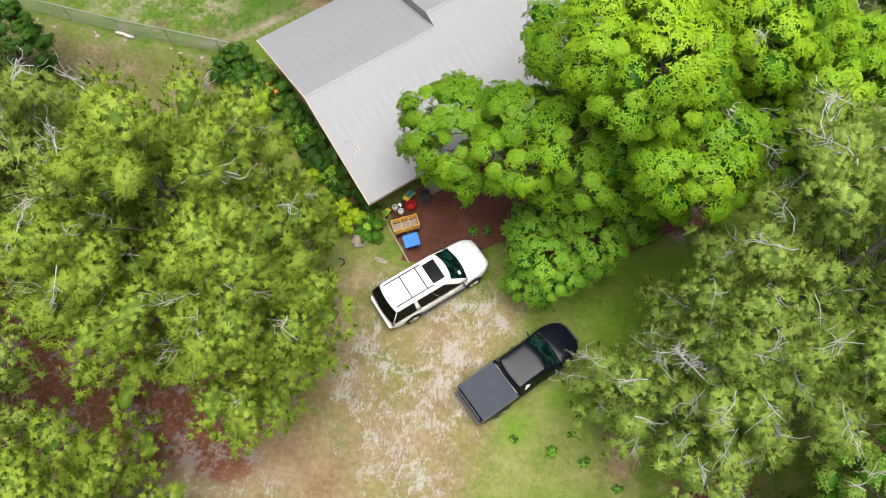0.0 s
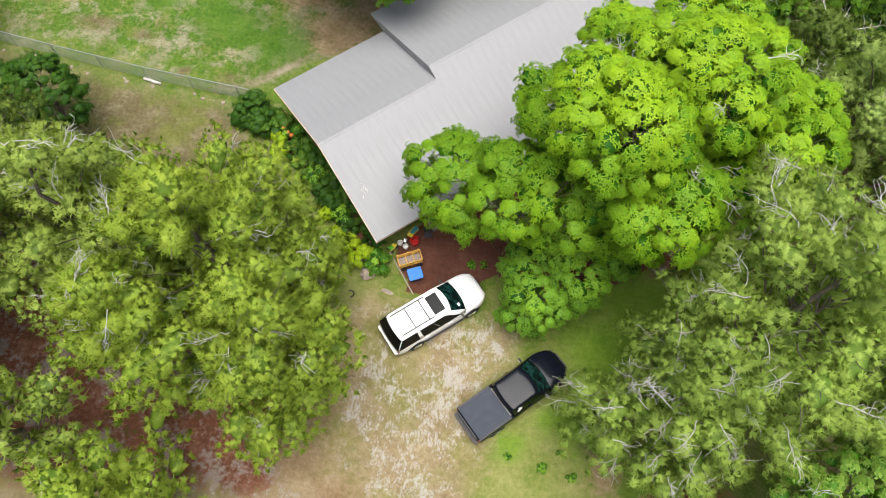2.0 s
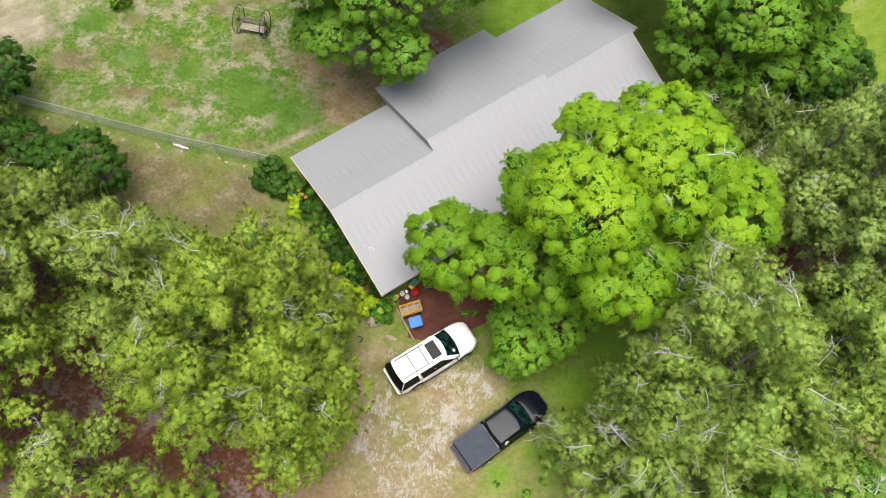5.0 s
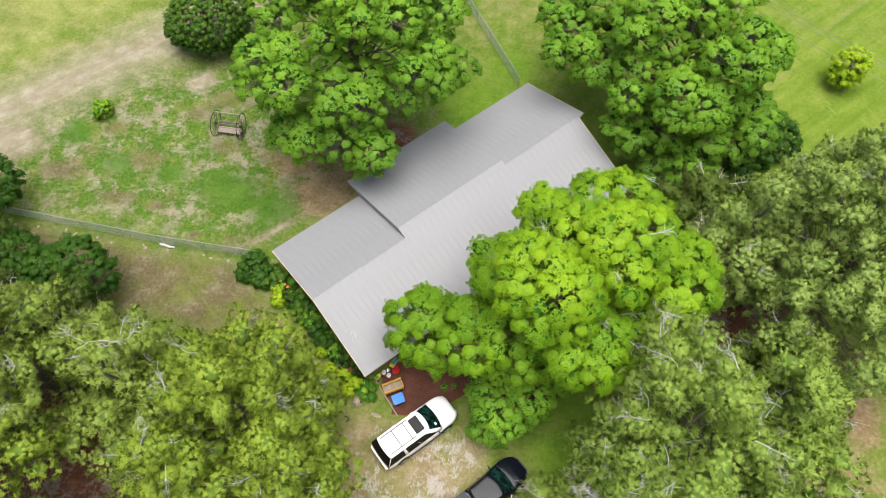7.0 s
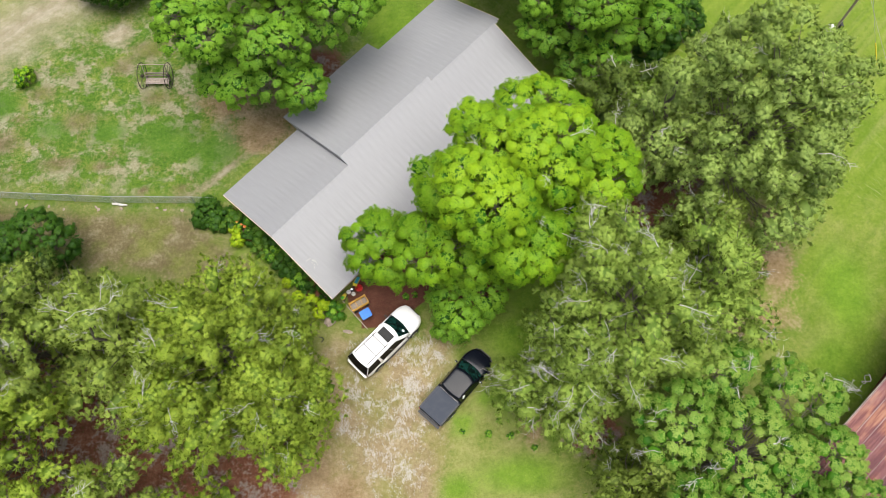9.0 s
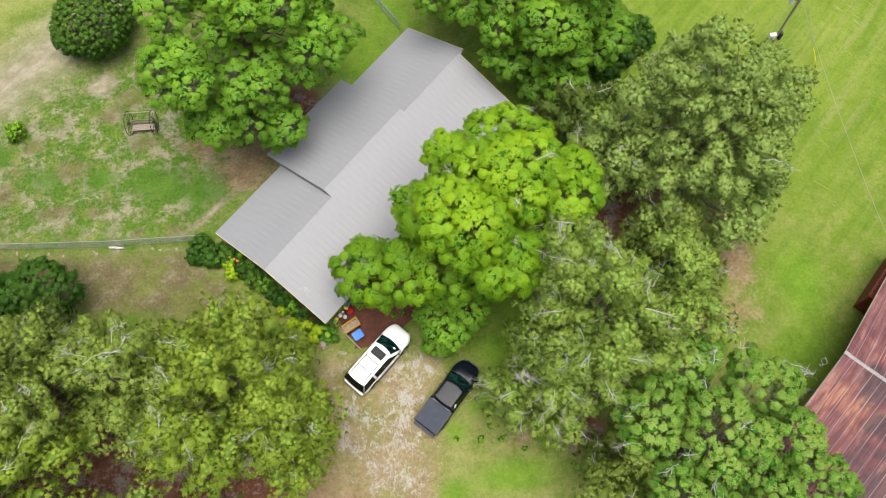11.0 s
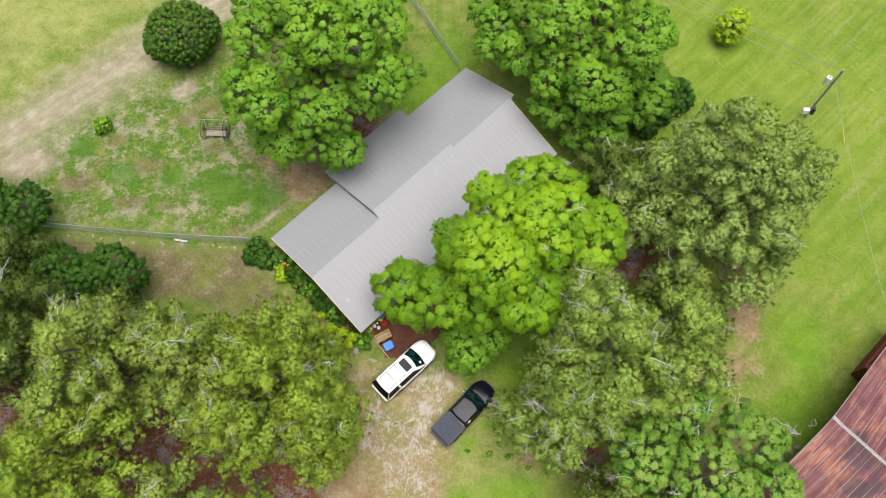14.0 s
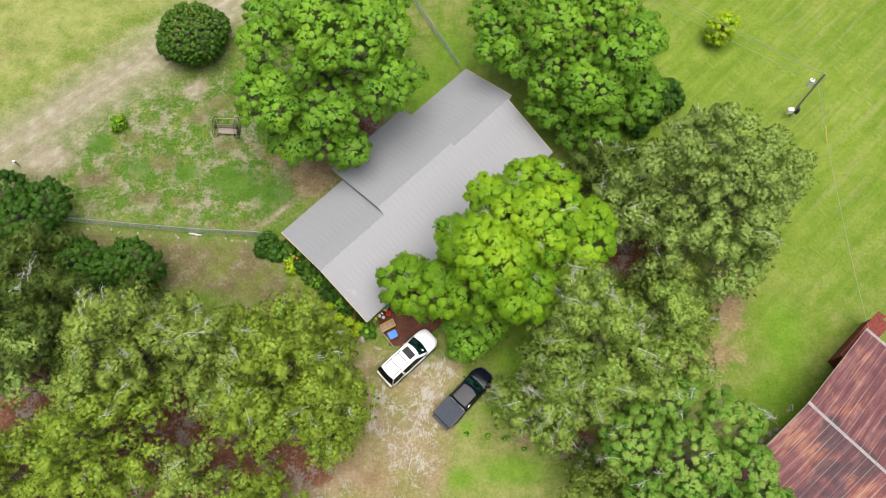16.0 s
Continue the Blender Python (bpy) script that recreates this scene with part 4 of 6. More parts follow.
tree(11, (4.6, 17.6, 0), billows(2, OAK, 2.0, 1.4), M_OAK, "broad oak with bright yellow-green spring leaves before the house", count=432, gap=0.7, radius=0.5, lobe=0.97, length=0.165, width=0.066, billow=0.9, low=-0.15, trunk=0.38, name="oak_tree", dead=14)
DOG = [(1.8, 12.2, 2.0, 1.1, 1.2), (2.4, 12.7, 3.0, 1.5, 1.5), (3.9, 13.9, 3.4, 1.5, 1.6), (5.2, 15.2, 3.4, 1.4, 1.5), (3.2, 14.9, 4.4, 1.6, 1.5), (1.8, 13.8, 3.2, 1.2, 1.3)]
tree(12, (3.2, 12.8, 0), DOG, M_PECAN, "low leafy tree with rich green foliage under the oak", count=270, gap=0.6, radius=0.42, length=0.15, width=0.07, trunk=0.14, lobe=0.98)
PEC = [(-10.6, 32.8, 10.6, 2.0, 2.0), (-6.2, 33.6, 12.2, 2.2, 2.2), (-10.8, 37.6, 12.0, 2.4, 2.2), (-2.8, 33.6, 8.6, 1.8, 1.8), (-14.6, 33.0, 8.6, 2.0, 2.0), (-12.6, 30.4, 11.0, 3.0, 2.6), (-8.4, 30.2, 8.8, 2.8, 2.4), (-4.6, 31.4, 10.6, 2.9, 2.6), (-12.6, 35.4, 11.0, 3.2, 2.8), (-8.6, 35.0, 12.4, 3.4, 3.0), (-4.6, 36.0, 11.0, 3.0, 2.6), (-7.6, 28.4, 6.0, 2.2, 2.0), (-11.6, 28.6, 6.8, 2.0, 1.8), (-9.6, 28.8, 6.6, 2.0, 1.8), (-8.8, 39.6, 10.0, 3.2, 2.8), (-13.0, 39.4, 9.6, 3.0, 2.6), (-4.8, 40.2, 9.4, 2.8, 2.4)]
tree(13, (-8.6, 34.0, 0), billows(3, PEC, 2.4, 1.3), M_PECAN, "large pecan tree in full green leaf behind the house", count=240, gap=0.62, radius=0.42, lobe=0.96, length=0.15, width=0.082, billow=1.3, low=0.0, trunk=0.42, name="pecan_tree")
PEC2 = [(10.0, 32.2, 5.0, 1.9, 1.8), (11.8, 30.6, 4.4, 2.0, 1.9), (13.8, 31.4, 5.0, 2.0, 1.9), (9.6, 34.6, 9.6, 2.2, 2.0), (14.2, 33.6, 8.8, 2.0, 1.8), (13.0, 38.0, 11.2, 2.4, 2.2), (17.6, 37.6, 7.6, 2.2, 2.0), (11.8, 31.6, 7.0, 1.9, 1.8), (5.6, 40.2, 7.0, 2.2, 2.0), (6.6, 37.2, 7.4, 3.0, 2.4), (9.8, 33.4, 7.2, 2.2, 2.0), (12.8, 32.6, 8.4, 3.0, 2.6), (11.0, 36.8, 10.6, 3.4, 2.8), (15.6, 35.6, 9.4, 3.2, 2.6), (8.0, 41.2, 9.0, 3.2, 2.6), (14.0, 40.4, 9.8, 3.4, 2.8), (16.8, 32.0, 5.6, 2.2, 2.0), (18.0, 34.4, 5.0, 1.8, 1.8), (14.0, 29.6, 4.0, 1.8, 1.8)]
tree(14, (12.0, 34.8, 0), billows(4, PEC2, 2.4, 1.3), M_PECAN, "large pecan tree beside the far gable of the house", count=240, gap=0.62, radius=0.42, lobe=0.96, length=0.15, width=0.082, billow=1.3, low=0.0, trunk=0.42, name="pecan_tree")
P = M_PINE_PALE
FAR = dict(pom=64, needles=11, reach=0.19)
NEAR = dict(pom=82, needles=28)
pine_tree(21, -10.6, 9.4, 16.6, 5.0, dead=22, **NEAR)
pine_tree(22, -9.0, 7.0, 13.2, 3.5, dead=14, **NEAR)
pine_tree(23, -13.9, 6.8, 13.0, 2.6, dead=14)
pine_tree(24, -16.4, 10.4, 15.0, 4.0, M_PINE_MID, 22, "tall pine with pale grey-green tufted needles")
pine_tree(25, -22.6, 10.8, 17.0, 4.8, M_PINE_MID, 22, label="tall pine with pale grey-green tufted needles")
pine_tree(26, -23.6, 4.6, 15.8, 4.2)
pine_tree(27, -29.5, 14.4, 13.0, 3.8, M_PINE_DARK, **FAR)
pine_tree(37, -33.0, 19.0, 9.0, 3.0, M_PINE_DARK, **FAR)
pine_tree(28, -9.6, 11.4, 9.6, 2.1, **NEAR)
pine_tree(29, -13.8, 11.4, 12.0, 3.2, **NEAR)
pine_tree(30, -19.4, 12.8, 11.0, 2.8, M_PINE_MID, **FAR)
pine_tree(31, -18.8, 2.2, 9.0, 2.5, M_PINE_MID, **FAR)
pine_tree(32, -13.0, -0.7, 8.5, 3.0)
pine_tree(33, -31.0, 9.8, 13.0, 4.2, M_PINE_GREY, **FAR)
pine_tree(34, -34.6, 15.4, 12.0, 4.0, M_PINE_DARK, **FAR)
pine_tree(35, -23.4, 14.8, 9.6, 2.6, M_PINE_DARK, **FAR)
pine_tree(36, -30.0, 2.0, 12.0, 4.6, **FAR)
pine_tree(41, 11.2, 10.2, 17.2, 5.0, P, 46, "tall open pine with pale tufted needles and bare twigs", **NEAR)
old_pine = pine_tree(42, 8.2, 7.2, 11.6, 3.4, P, 44, "open pine with pale tufted needles and bare twigs", **NEAR)
rng = np.random.default_rng(5)
limb = [limb_line(rng, (0.9, -0.9, 9.3), (-1.9, 0.4, 9.5), 0.05, 0.02, 0.05, 8)]
for k in range(40):
    s = Vector((0.4, -0.7, 9.4)).lerp(Vector((-2.0, 0.4, 9.5)), rng.uniform(0.2, 1.0) ** 0.5)
    e = s + Vector((rng.normal() * 0.28 - 0.1, rng.normal() * 0.25, rng.uniform(0.0, 0.25)))
    limb.append(limb_line(rng, s, e, 0.014, 0.006, 0.1, 3))
    limb.append(limb_line(rng, s.lerp(e, 0.5), e + Vector(rng.normal(size=3)) * 0.12, 0.008, 0.005, 0.1, 2))
tagged(part_mesh("bare_limb", tubes_mesh("bare_limb", limb, M_TWIG, 4), old_pine, "bare grey-white dead limb"), kind="stuff")
pine_tree(43, 16.0, 11.4, 14.0, 4.0, P, 14, "tall open pine with pale tufted needles and bare twigs", **FAR)
pine_tree(64, 21.9, 22.4, 15.6, 7.5, M_PINE_GREY, 16, "large rounded pine with dense olive-green needles", droop=0.5, pom=68, needles=14, reach=0.18, limb=2.5, layers=((1.0, 0.0), (0.9, 1.5), (0.6, 3.4)))
pine_tree(45, 15.4, 22.6, 14.0, 2.6, M_PINE_GREY, 8, "slim pine with olive-green needles beside the large one")
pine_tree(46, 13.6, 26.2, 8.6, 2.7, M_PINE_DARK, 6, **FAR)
pine_tree(47, 17.8, 15.6, 10.6, 2.7, M_PINE_OLIVE, 6, **FAR)
pine_tree(49, 19.6, 14.2, 7.4, 2.7, M_PINE_OLIVE, 4, "low olive-green pine at the edge of the lawn", **FAR)
pine_tree(48, 12.0, 1.8, 8.6, 2.7, M_PINE_OLIVE, 10, "low olive-green pine beside the broadleaf tree", **FAR)
G = [(16.4, 6.6, 7.4, 2.4, 1.9), (20.4, 4.8, 7.6, 2.4, 1.9), (14.0, 4.2, 8.0, 2.4, 2.0), (17.6, 2.6, 8.0, 2.8, 2.2), (21.4, 1.4, 7.0, 2.2, 1.9), (15.0, -0.8, 7.0, 2.8, 2.2), (19.0, -1.6, 7.0, 2.8, 2.2), (23.0, -1.0, 6.0, 2.2, 1.9)]
tree(51, (17.0, 2.4, 0), billows(6, G, 2.2, 1.4), M_MIXED, "broadleaf tree with mixed green leaves and bare twigs", count=160, gap=0.66, radius=0.42, length=0.16, width=0.08, billow=0.8, trunk=0.28, dead=44, lobe=0.94)
tree(52, (-22.9, 42.6, 0), [(-22.9, 42.6, 2.6, 3.4, 2.5), (-24.6, 42.0, 2.0, 1.9, 1.8), (-21.4, 43.6, 2.2, 2.0, 1.8)], M_DARK, "round dense dark olive-green bush", "bush", "round_bush", length=0.13, width=0.06, trunk=0.15, low=-0.7, gap=0.42, radius=0.27, count=66)
tree(53, (-29.7, 34.4, 0), [(-29.7, 34.4, 0.6, 0.75, 0.7)], M_OAK, "small bright green bush on the lawn", "bush", "small_bush", length=0.14, width=0.07, trunk=0.05, low=-0.7, gap=0.4, radius=0.28, count=70)
tree(54, (27.2, 42.4, 0), [(27.2, 42.4, 2.0, 1.3, 1.4), (26.8, 42.0, 1.4, 1.1, 0.9)], M_LIME, "young tree with bright yellow-green leaves on the lawn", name="young_tree", length=0.16, width=0.085, trunk=0.07, low=-0.6, gap=0.55, radius=0.42, count=90)
# the lobe nearest the pecan stands in for dark shade on the ground
tree(57, (21.2, 35.4, 0), [(21.2, 35.4, 1.3, 1.8, 1.5), (19.6, 34.2, 1.1, 1.5, 1.2), (18.4, 32.8, 0.9, 1.2, 1.1)], M_SHRUB, "low dark bush in the shade of the pecan tree", "bush", "low_bush", length=0.18, width=0.09, trunk=0.06, low=-0.6, gap=0.6, radius=0.45, count=66)
tree(58, (-30.6, 20.2, 0), [(-30.6, 20.4, 2.8, 1.9, 1.8), (-32.6, 20.2, 3.0, 1.7, 1.7), (-29.2, 18.6, 3.0, 1.7, 1.6)], M_SHRUB, "dense dark green broadleaf shrub by the fence", "bush", "shrub", length=0.15, width=0.075, trunk=0.12, low=-0.3, gap=0.55, radius=0.38, count=150)
tree(55, (-26.0, 20.2, 0), [(-25.8, 20.2, 3.2, 1.7, 1.7), (-24.6, 19.4, 2.8, 1.4, 1.5), (-27.6, 19.4, 3.0, 1.7, 1.7)], M_SHRUB, "dense dark green broadleaf shrub by the fence", "bush", "shrub", length=0.15, width=0.075, trunk=0.12, low=-0.4, gap=0.55, radius=0.38, count=150)
tree(56, (-35.2, 24.4, 0), [(-33.8, 25.4, 2.8, 2.2, 2.0), (-36.0, 24.0, 3.0, 2.6, 2.2), (-34.6, 22.4, 2.8, 2.0, 1.8), (-37.6, 26.4, 2.8, 2.2, 2.0)], M_SHRUB, "dense dark green broadleaf tree at the end of the fence", length=0.16, width=0.08, trunk=0.15, low=-0.4, gap=0.6, radius=0.42, count=150)
# ---- vehicles ----
def car_paint(name, color, rough, coat=0.6, dust=0.15, spec=0.5):
    n = Nodes(name)
    f = n.noise(2.5, 5)
    g = n.noise(40.0, 3)
    c = n.mix(n.math("MULTIPLY", n.ramp(f, (0.45, 0.0), (0.7, dust)), 1.0), color, (0.42, 0.38, 0.32))
    return n.finish(c, n.math("ADD", rough, n.math("MULTIPLY", g, 0.08)), 0.0, coat=coat, spec=spec)


M_WHITE = car_paint("white_paint_car", (0.84, 0.84, 0.83), 0.3, 0.3, 0.06)
M_BLACK = car_paint("black_paint_car", (0.005, 0.0065, 0.011), 0.14, 0.0, 0.004, 0.22)
M_COVER = car_paint("vinyl_cover", (0.042, 0.05, 0.068), 0.6, 0.0, 0.03, 0.2)
M_TINT = car_paint("tinted_glass", (0.004, 0.005, 0.005), 0.06, 0.0, 0.0, 0.12)
n = Nodes("green_glass")
M_SHIELD = n.finish(n.ramp(n.noise(3.2, 3, 0.6, distort=0.8), (0.42, (0.002, 0.007, 0.006)), (0.6, (0.008, 0.042, 0.033))), 0.08, spec=0.3)
M_RUBBER = plain_material("rubber", (0.02, 0.02, 0.02), 0.85)
M_CHROME = plain_material("chrome", (0.65, 0.65, 0.66), 0.2, 1.0, 0.05)
M_PLASTIC = plain_material("black_plastic", (0.02, 0.02, 0.022), 0.5)
M_LAMP = plain_material("lamp_glass", (0.6, 0.6, 0.58), 0.12)
M_RED = plain_material("red_lens", (0.16, 0.008, 0.008), 0.2)
M_ZINC = plain_material("pale_zinc", (0.26, 0.24, 0.235), 0.5, vary=0.25)


def loft(rings, close_ends=True):
    """A skin over rings of points, each ring closed."""
    bm = bmesh.new()
    vs = [[bm.verts.new(p) for p in r] for r in rings]
    k = len(rings[0])
    for a, b in zip(vs, vs[1:]):
        for i in range(k):
            j = (i + 1) % k
            bm.faces.new((a[i], a[j], b[j], b[i]))
    if close_ends:
        bm.faces.new(vs[0][::-1]), bm.faces.new(vs[-1])
    bmesh.ops.recalc_face_normals(bm, faces=bm.faces)
    for f in bm.faces:
        f.smooth = True
    return bm


def smooth_at(x, table):
    """Value at x in a table of (x, value...) rows, eased between rows."""
    for a, b in zip(table, table[1:]):
        if x <= b[0]:
            t = max(0, (x - a[0]) / (b[0] - a[0]))
            return [p + (q - p) * t for p, q in zip(a[1:], b[1:])]
    return list(table[-1][1:])


def hull(table, steps=40):
    """Lower body: table rows of (x, half width, sill, top); a rounded section at each step."""
    x0, x1 = table[0][0], table[-1][0]
    rings = []
    for i in range(steps + 1):
        x = x0 + (x1 - x0) * i / steps
        w, lo, hi = smooth_at(x, table)
        half = [(0.0, hi + 0.03), (0.45 * w, hi + 0.025), (0.80 * w, hi + 0.005), (0.92 * w, hi - 0.035), (0.97 * w, hi - 0.11), (w, (lo + hi) / 2 + 0.04), (0.985 * w, lo + 0.12), (0.93 * w, lo), (0.0, lo)]
        rings.append([(x, y, z) for y, z in half] + [(x, -y, z) for y, z in half[-2:0:-1]])
    return loft(rings)


class Cabin:
    """The glasshouse of a car: a slanted box with rounded edges; face points for its windows."""

    def __init__(self, xb0, xb1, wb, zb, xr0, xr1, wr, zr, crown=0.05):
        self.v = dict(xb0=xb0, xb1=xb1, wb=wb, zb=zb, xr0=xr0, xr1=xr1, wr=wr, zr=zr, crown=crown)

    def at(self, side, s, t, out=0.0):
        """side: L, R, front or rear; s along (0 rear or right, 1 front or left), t up (0 belt, 1 roof)."""
        v = self.v
        x0, x1 = v["xb0"] + (v["xr0"] - v["xb0"]) * t, v["xb1"] + (v["xr1"] - v["xb1"]) * t
        w, z = v["wb"] + (v["wr"] - v["wb"]) * t, v["zb"] + (v["zr"] - v["zb"]) * t
        if side in "LR":
            y = w * (1 if side == "L" else -1)
            return Vector((x0 + (x1 - x0) * s, y + (out if side == "L" else -out), z + out * 0.3))
        y = w * (2 * s - 1)
        bulge = 0.17 * (1 - (2 * s - 1) ** 2)
        if side == "front":
            return Vector((x1 + bulge + out, y, z + out * 0.6))
        return Vector((x0 - bulge * 0.5 - out, y, z + out * 0.6))

    def shell(self):
        rings = []
        for t in (0.0, 0.35, 0.7, 0.92, 1.0):
            r = [self.at("R", s, t) for s in np.linspace(0.04, 0.96, 8)] + [self.at("front", s, t) for s in np.linspace(0.04, 0.96, 9)]
            r += [self.at("L", s, t) for s in np.linspace(0.96, 0.04, 8)] + [self.at("rear", s, t) for s in np.linspace(0.96, 0.04, 9)]
            rings.append([tuple(p) for p in r])
        cx = (self.v["xr0"] + self.v["xr1"]) / 2
        for k, lift in ((0.97, 0.018), (0.88, 0.032), (0.7, 0.042), (0.4, 0.05), (0.05, 0.053)):
            rings.append([(cx + (x - cx) * k, y * k, self.v["zr"] + lift) for x, y, z in rings[4]])
        return loft(rings)

    def pane(self, side, s0, s1, t0, t1, out=0.012, n=8, slant0=0.0, slant1=0.0):
        """A window pane, with thickness, over a patch of a side."""
        bm = bmesh.new()
        layers = []
        for o in (out, out - 0.02):
            rows = []
            for t in np.linspace(t0, t1, 4):
                q = (t - t0) / (t1 - t0)
                a, b = s0 + slant0 * q, s1 + slant1 * q
                rows.append([bm.verts.new(self.at(side, a + (b - a) * i / n, t, o)) for i in range(n + 1)])
            layers.append(rows)
        for rows in layers:
            for r, r2 in zip(rows, rows[1:]):
                for i in range(n):
                    bm.faces.new((r[i], r[i + 1], r2[i + 1], r2[i]))
        bmesh.ops.recalc_face_normals(bm, faces=bm.faces)
        return bm


def disc(x, y, z, r, w, sides=28, bevel=0.03):
    """A wheel-like drum with its axle along y."""
    prof = [(0.0, -w / 2), (r - bevel, -w / 2), (r, -w / 2 + bevel), (r, w / 2 - bevel), (r - bevel, w / 2), (0.0, w / 2)]
    bm = bmesh.new()
    rings = []
    for k in range(sides):
        a = 2 * math.pi * k / sides
        rings.append([bm.verts.new((x + q * math.cos(a), y + d, z + q * math.sin(a))) for q, d in prof[1:5]])
    for k in range(sides):
        a, b = rings[k], rings[(k + 1) % sides]
        for i in range(3):
            bm.faces.new((a[i], a[i + 1], b[i + 1], b[i]))
    bm.faces.new([r[0] for r in rings]), bm.faces.new([r[3] for r in rings][::-1])
    bmesh.ops.recalc_face_normals(bm, faces=bm.faces)
    return bm


def wheel(car, x, y, r=0.38, w=0.26):
    tyre = part("wheel", disc(x, y, r, r, w), M_RUBBER, car)
    s = 1 if y > 0 else -1
    rim = disc(x, y + s * w * 0.46, r, r * 0.62, 0.06, 20, 0.015)
    for k in range(5):
        m = Matrix.Translation((x, y + s * (w * 0.5 + 0.012), r)) @ Matrix.Rotation(2 * math.pi * k / 5, 4, "Y")
        box(rim, -0.03, 0.03, -0.012, 0.012, 0.04, r * 0.56, 0.0, m)
    part("rim", rim, M_CHROME, tyre)
    arch = bmesh.new()
    pts = [(x + (r + 0.07) * math.cos(a), y + s * 0.10, r + (r + 0.07) * math.sin(a)) for a in np.linspace(0.05, math.pi - 0.05, 14)]
    v, f = tube(pts, [0.03] * len(pts), 6)
    vs = [arch.verts.new(p) for p in v]
    for q in f:
        arch.faces.new([vs[i] for i in q])
    part("wheel_arch", arch, M_PLASTIC, car)


def mirror(car, x, y, z, mat):
    s = 1 if y > 0 else -1
    m = part("side_mirror", box(bmesh.new(), x - 0.05, x + 0.06, min(y, y + s * 0.22), max(y, y + s * 0.22), z, z + 0.17, 0.03), mat, car)
    part("mirror_glass", box(bmesh.new(), x - 0.056, x - 0.051, min(y + s * 0.05, y + s * 0.19), max(y + s * 0.05, y + s * 0.19), z + 0.03, z + 0.14), M_CHROME, m)


def rod(points, r, sides=6):
    bm = bmesh.new()
    v, f = tube(points, [r] * len(points), sides)
    vs = [bm.verts.new(p) for p in v]
    for q in f:
        bm.faces.new([vs[i] for i in q])
    bm.faces.new(vs[:sides][::-1]), bm.faces.new(vs[-sides:])
    return bm


suv = thing("suv", "white full-size suv with roof rack parked on the gravel", "car", at=pose(-2.64, 11.8, 0, 0, 0, 42) @ Matrix.Diagonal((1.04, 1.02, 1, 1)))
part("body", hull([(-2.58, 0.80, 0.46, 0.98), (-2.48, 0.93, 0.40, 1.06), (-2.2, 0.985, 0.36, 1.12), (1.0, 0.985, 0.34, 1.12), (1.5, 0.98, 0.34, 1.10), (1.9, 0.965, 0.36, 1.07), (2.2, 0.90, 0.38, 1.03), (2.42, 0.77, 0.42, 0.95), (2.57, 0.56, 0.46, 0.82)], 60), M_WHITE, suv)
cab = Cabin(-2.52, 1.36, 0.95, 1.05, -2.16, 0.46, 0.74, 1.80)
part("cabin", cab.shell(), M_WHITE, suv)
part("windscreen", cab.pane("front", 0.05, 0.95, 0.14, 0.93), M_SHIELD, suv, "green-tinted windscreen")
part("rear_window", cab.pane("rear", 0.02, 0.98, 0.08, 0.985), M_TINT, suv, "black tinted rear window")
for side in "LR":
    part("side_window", cab.pane(side, 0.012, 0.315, 0.1, 0.95, slant0=0.005), M_TINT, suv)
    part("side_window", cab.pane(side, 0.37, 0.62, 0.12, 0.94), M_TINT, suv)
    part("side_window", cab.pane(side, 0.625, 0.93, 0.12, 0.94, slant1=-0.05), M_TINT, suv)
    s = 1 if side == "L" else -1
    part("roof_rail", rod([(-2.05, s * 0.57, 1.85), (-1.95, s * 0.57, 1.905), (-0.35, s * 0.57, 1.915), (-0.22, s * 0.57, 1.86)], 0.024), M_PLASTIC, suv, "dark roof rail")
    for x in (-0.95, 0.35):
        part("door_handle", box(bmesh.new(), x - 0.1, x + 0.1, s * 0.985 - 0.015, s * 0.985 + 0.025, 0.93, 0.97, 0.01), M_WHITE, suv)
    for x in (-1.52, 1.55):
        wheel(suv, x, s * 0.88)
    mirror(suv, 1.0, s * 0.93, 1.08, M_PLASTIC)
    part("headlight", box(bmesh.new(), 2.30, 2.50, s * 0.6 - 0.13, s * 0.6 + 0.13, 0.74, 0.88, 0.03), M_LAMP, suv)
    part("tail_light", box(bmesh.new(), -2.55, -2.42, s * 0.86 - 0.06, s * 0.86 + 0.06, 0.85, 1.04, 0.02), M_RED, suv)
    part("running_board", box(bmesh.new(), -1.05, 1.05, s * 0.96 - 0.07, s * 0.96 + 0.1, 0.33, 0.38, 0.015), M_PLASTIC, suv)
for x in (-1.28, -0.52):
    part("cross_bar", rod([(x, -0.57, 1.912), (x, -0.3, 1.922), (x, 0.3, 1.922), (x, 0.57, 1.912)], 0.022), M_PLASTIC, suv)
sr = bmesh.new()
box(sr, -0.2, 0.38, -0.5, 0.5, 1.838, 1.868, 0.012)
part("sunroof", sr, M_TINT, suv, "dark glass sunroof")
part("front_bumper", box(bmesh.new(), 2.34, 2.62, -0.56, 0.56, 0.46, 0.68, 0.06), M_WHITE, suv)
part("rear_bumper", box(bmesh.new(), -2.68, -2.46, -0.86, 0.86, 0.46, 0.72, 0.05), M_WHITE, suv)
part("grille", box(bmesh.new(), 2.50, 2.60, -0.42, 0.42, 0.68, 0.86, 0.03), M_PLASTIC, suv)
part("wiper", rod([(1.36, 0.1, 1.13), (1.22, -0.35, 1.24)], 0.012), M_PLASTIC, suv)
part("wiper", rod([(1.34, 0.6, 1.12), (1.26, 0.15, 1.22)], 0.012), M_PLASTIC, suv)
part("dashboard_paper", box(bmesh.new(), 1.02, 1.14, -0.62, -0.45, 1.46, 1.47, 0.0, None), M_GUTTER, suv)

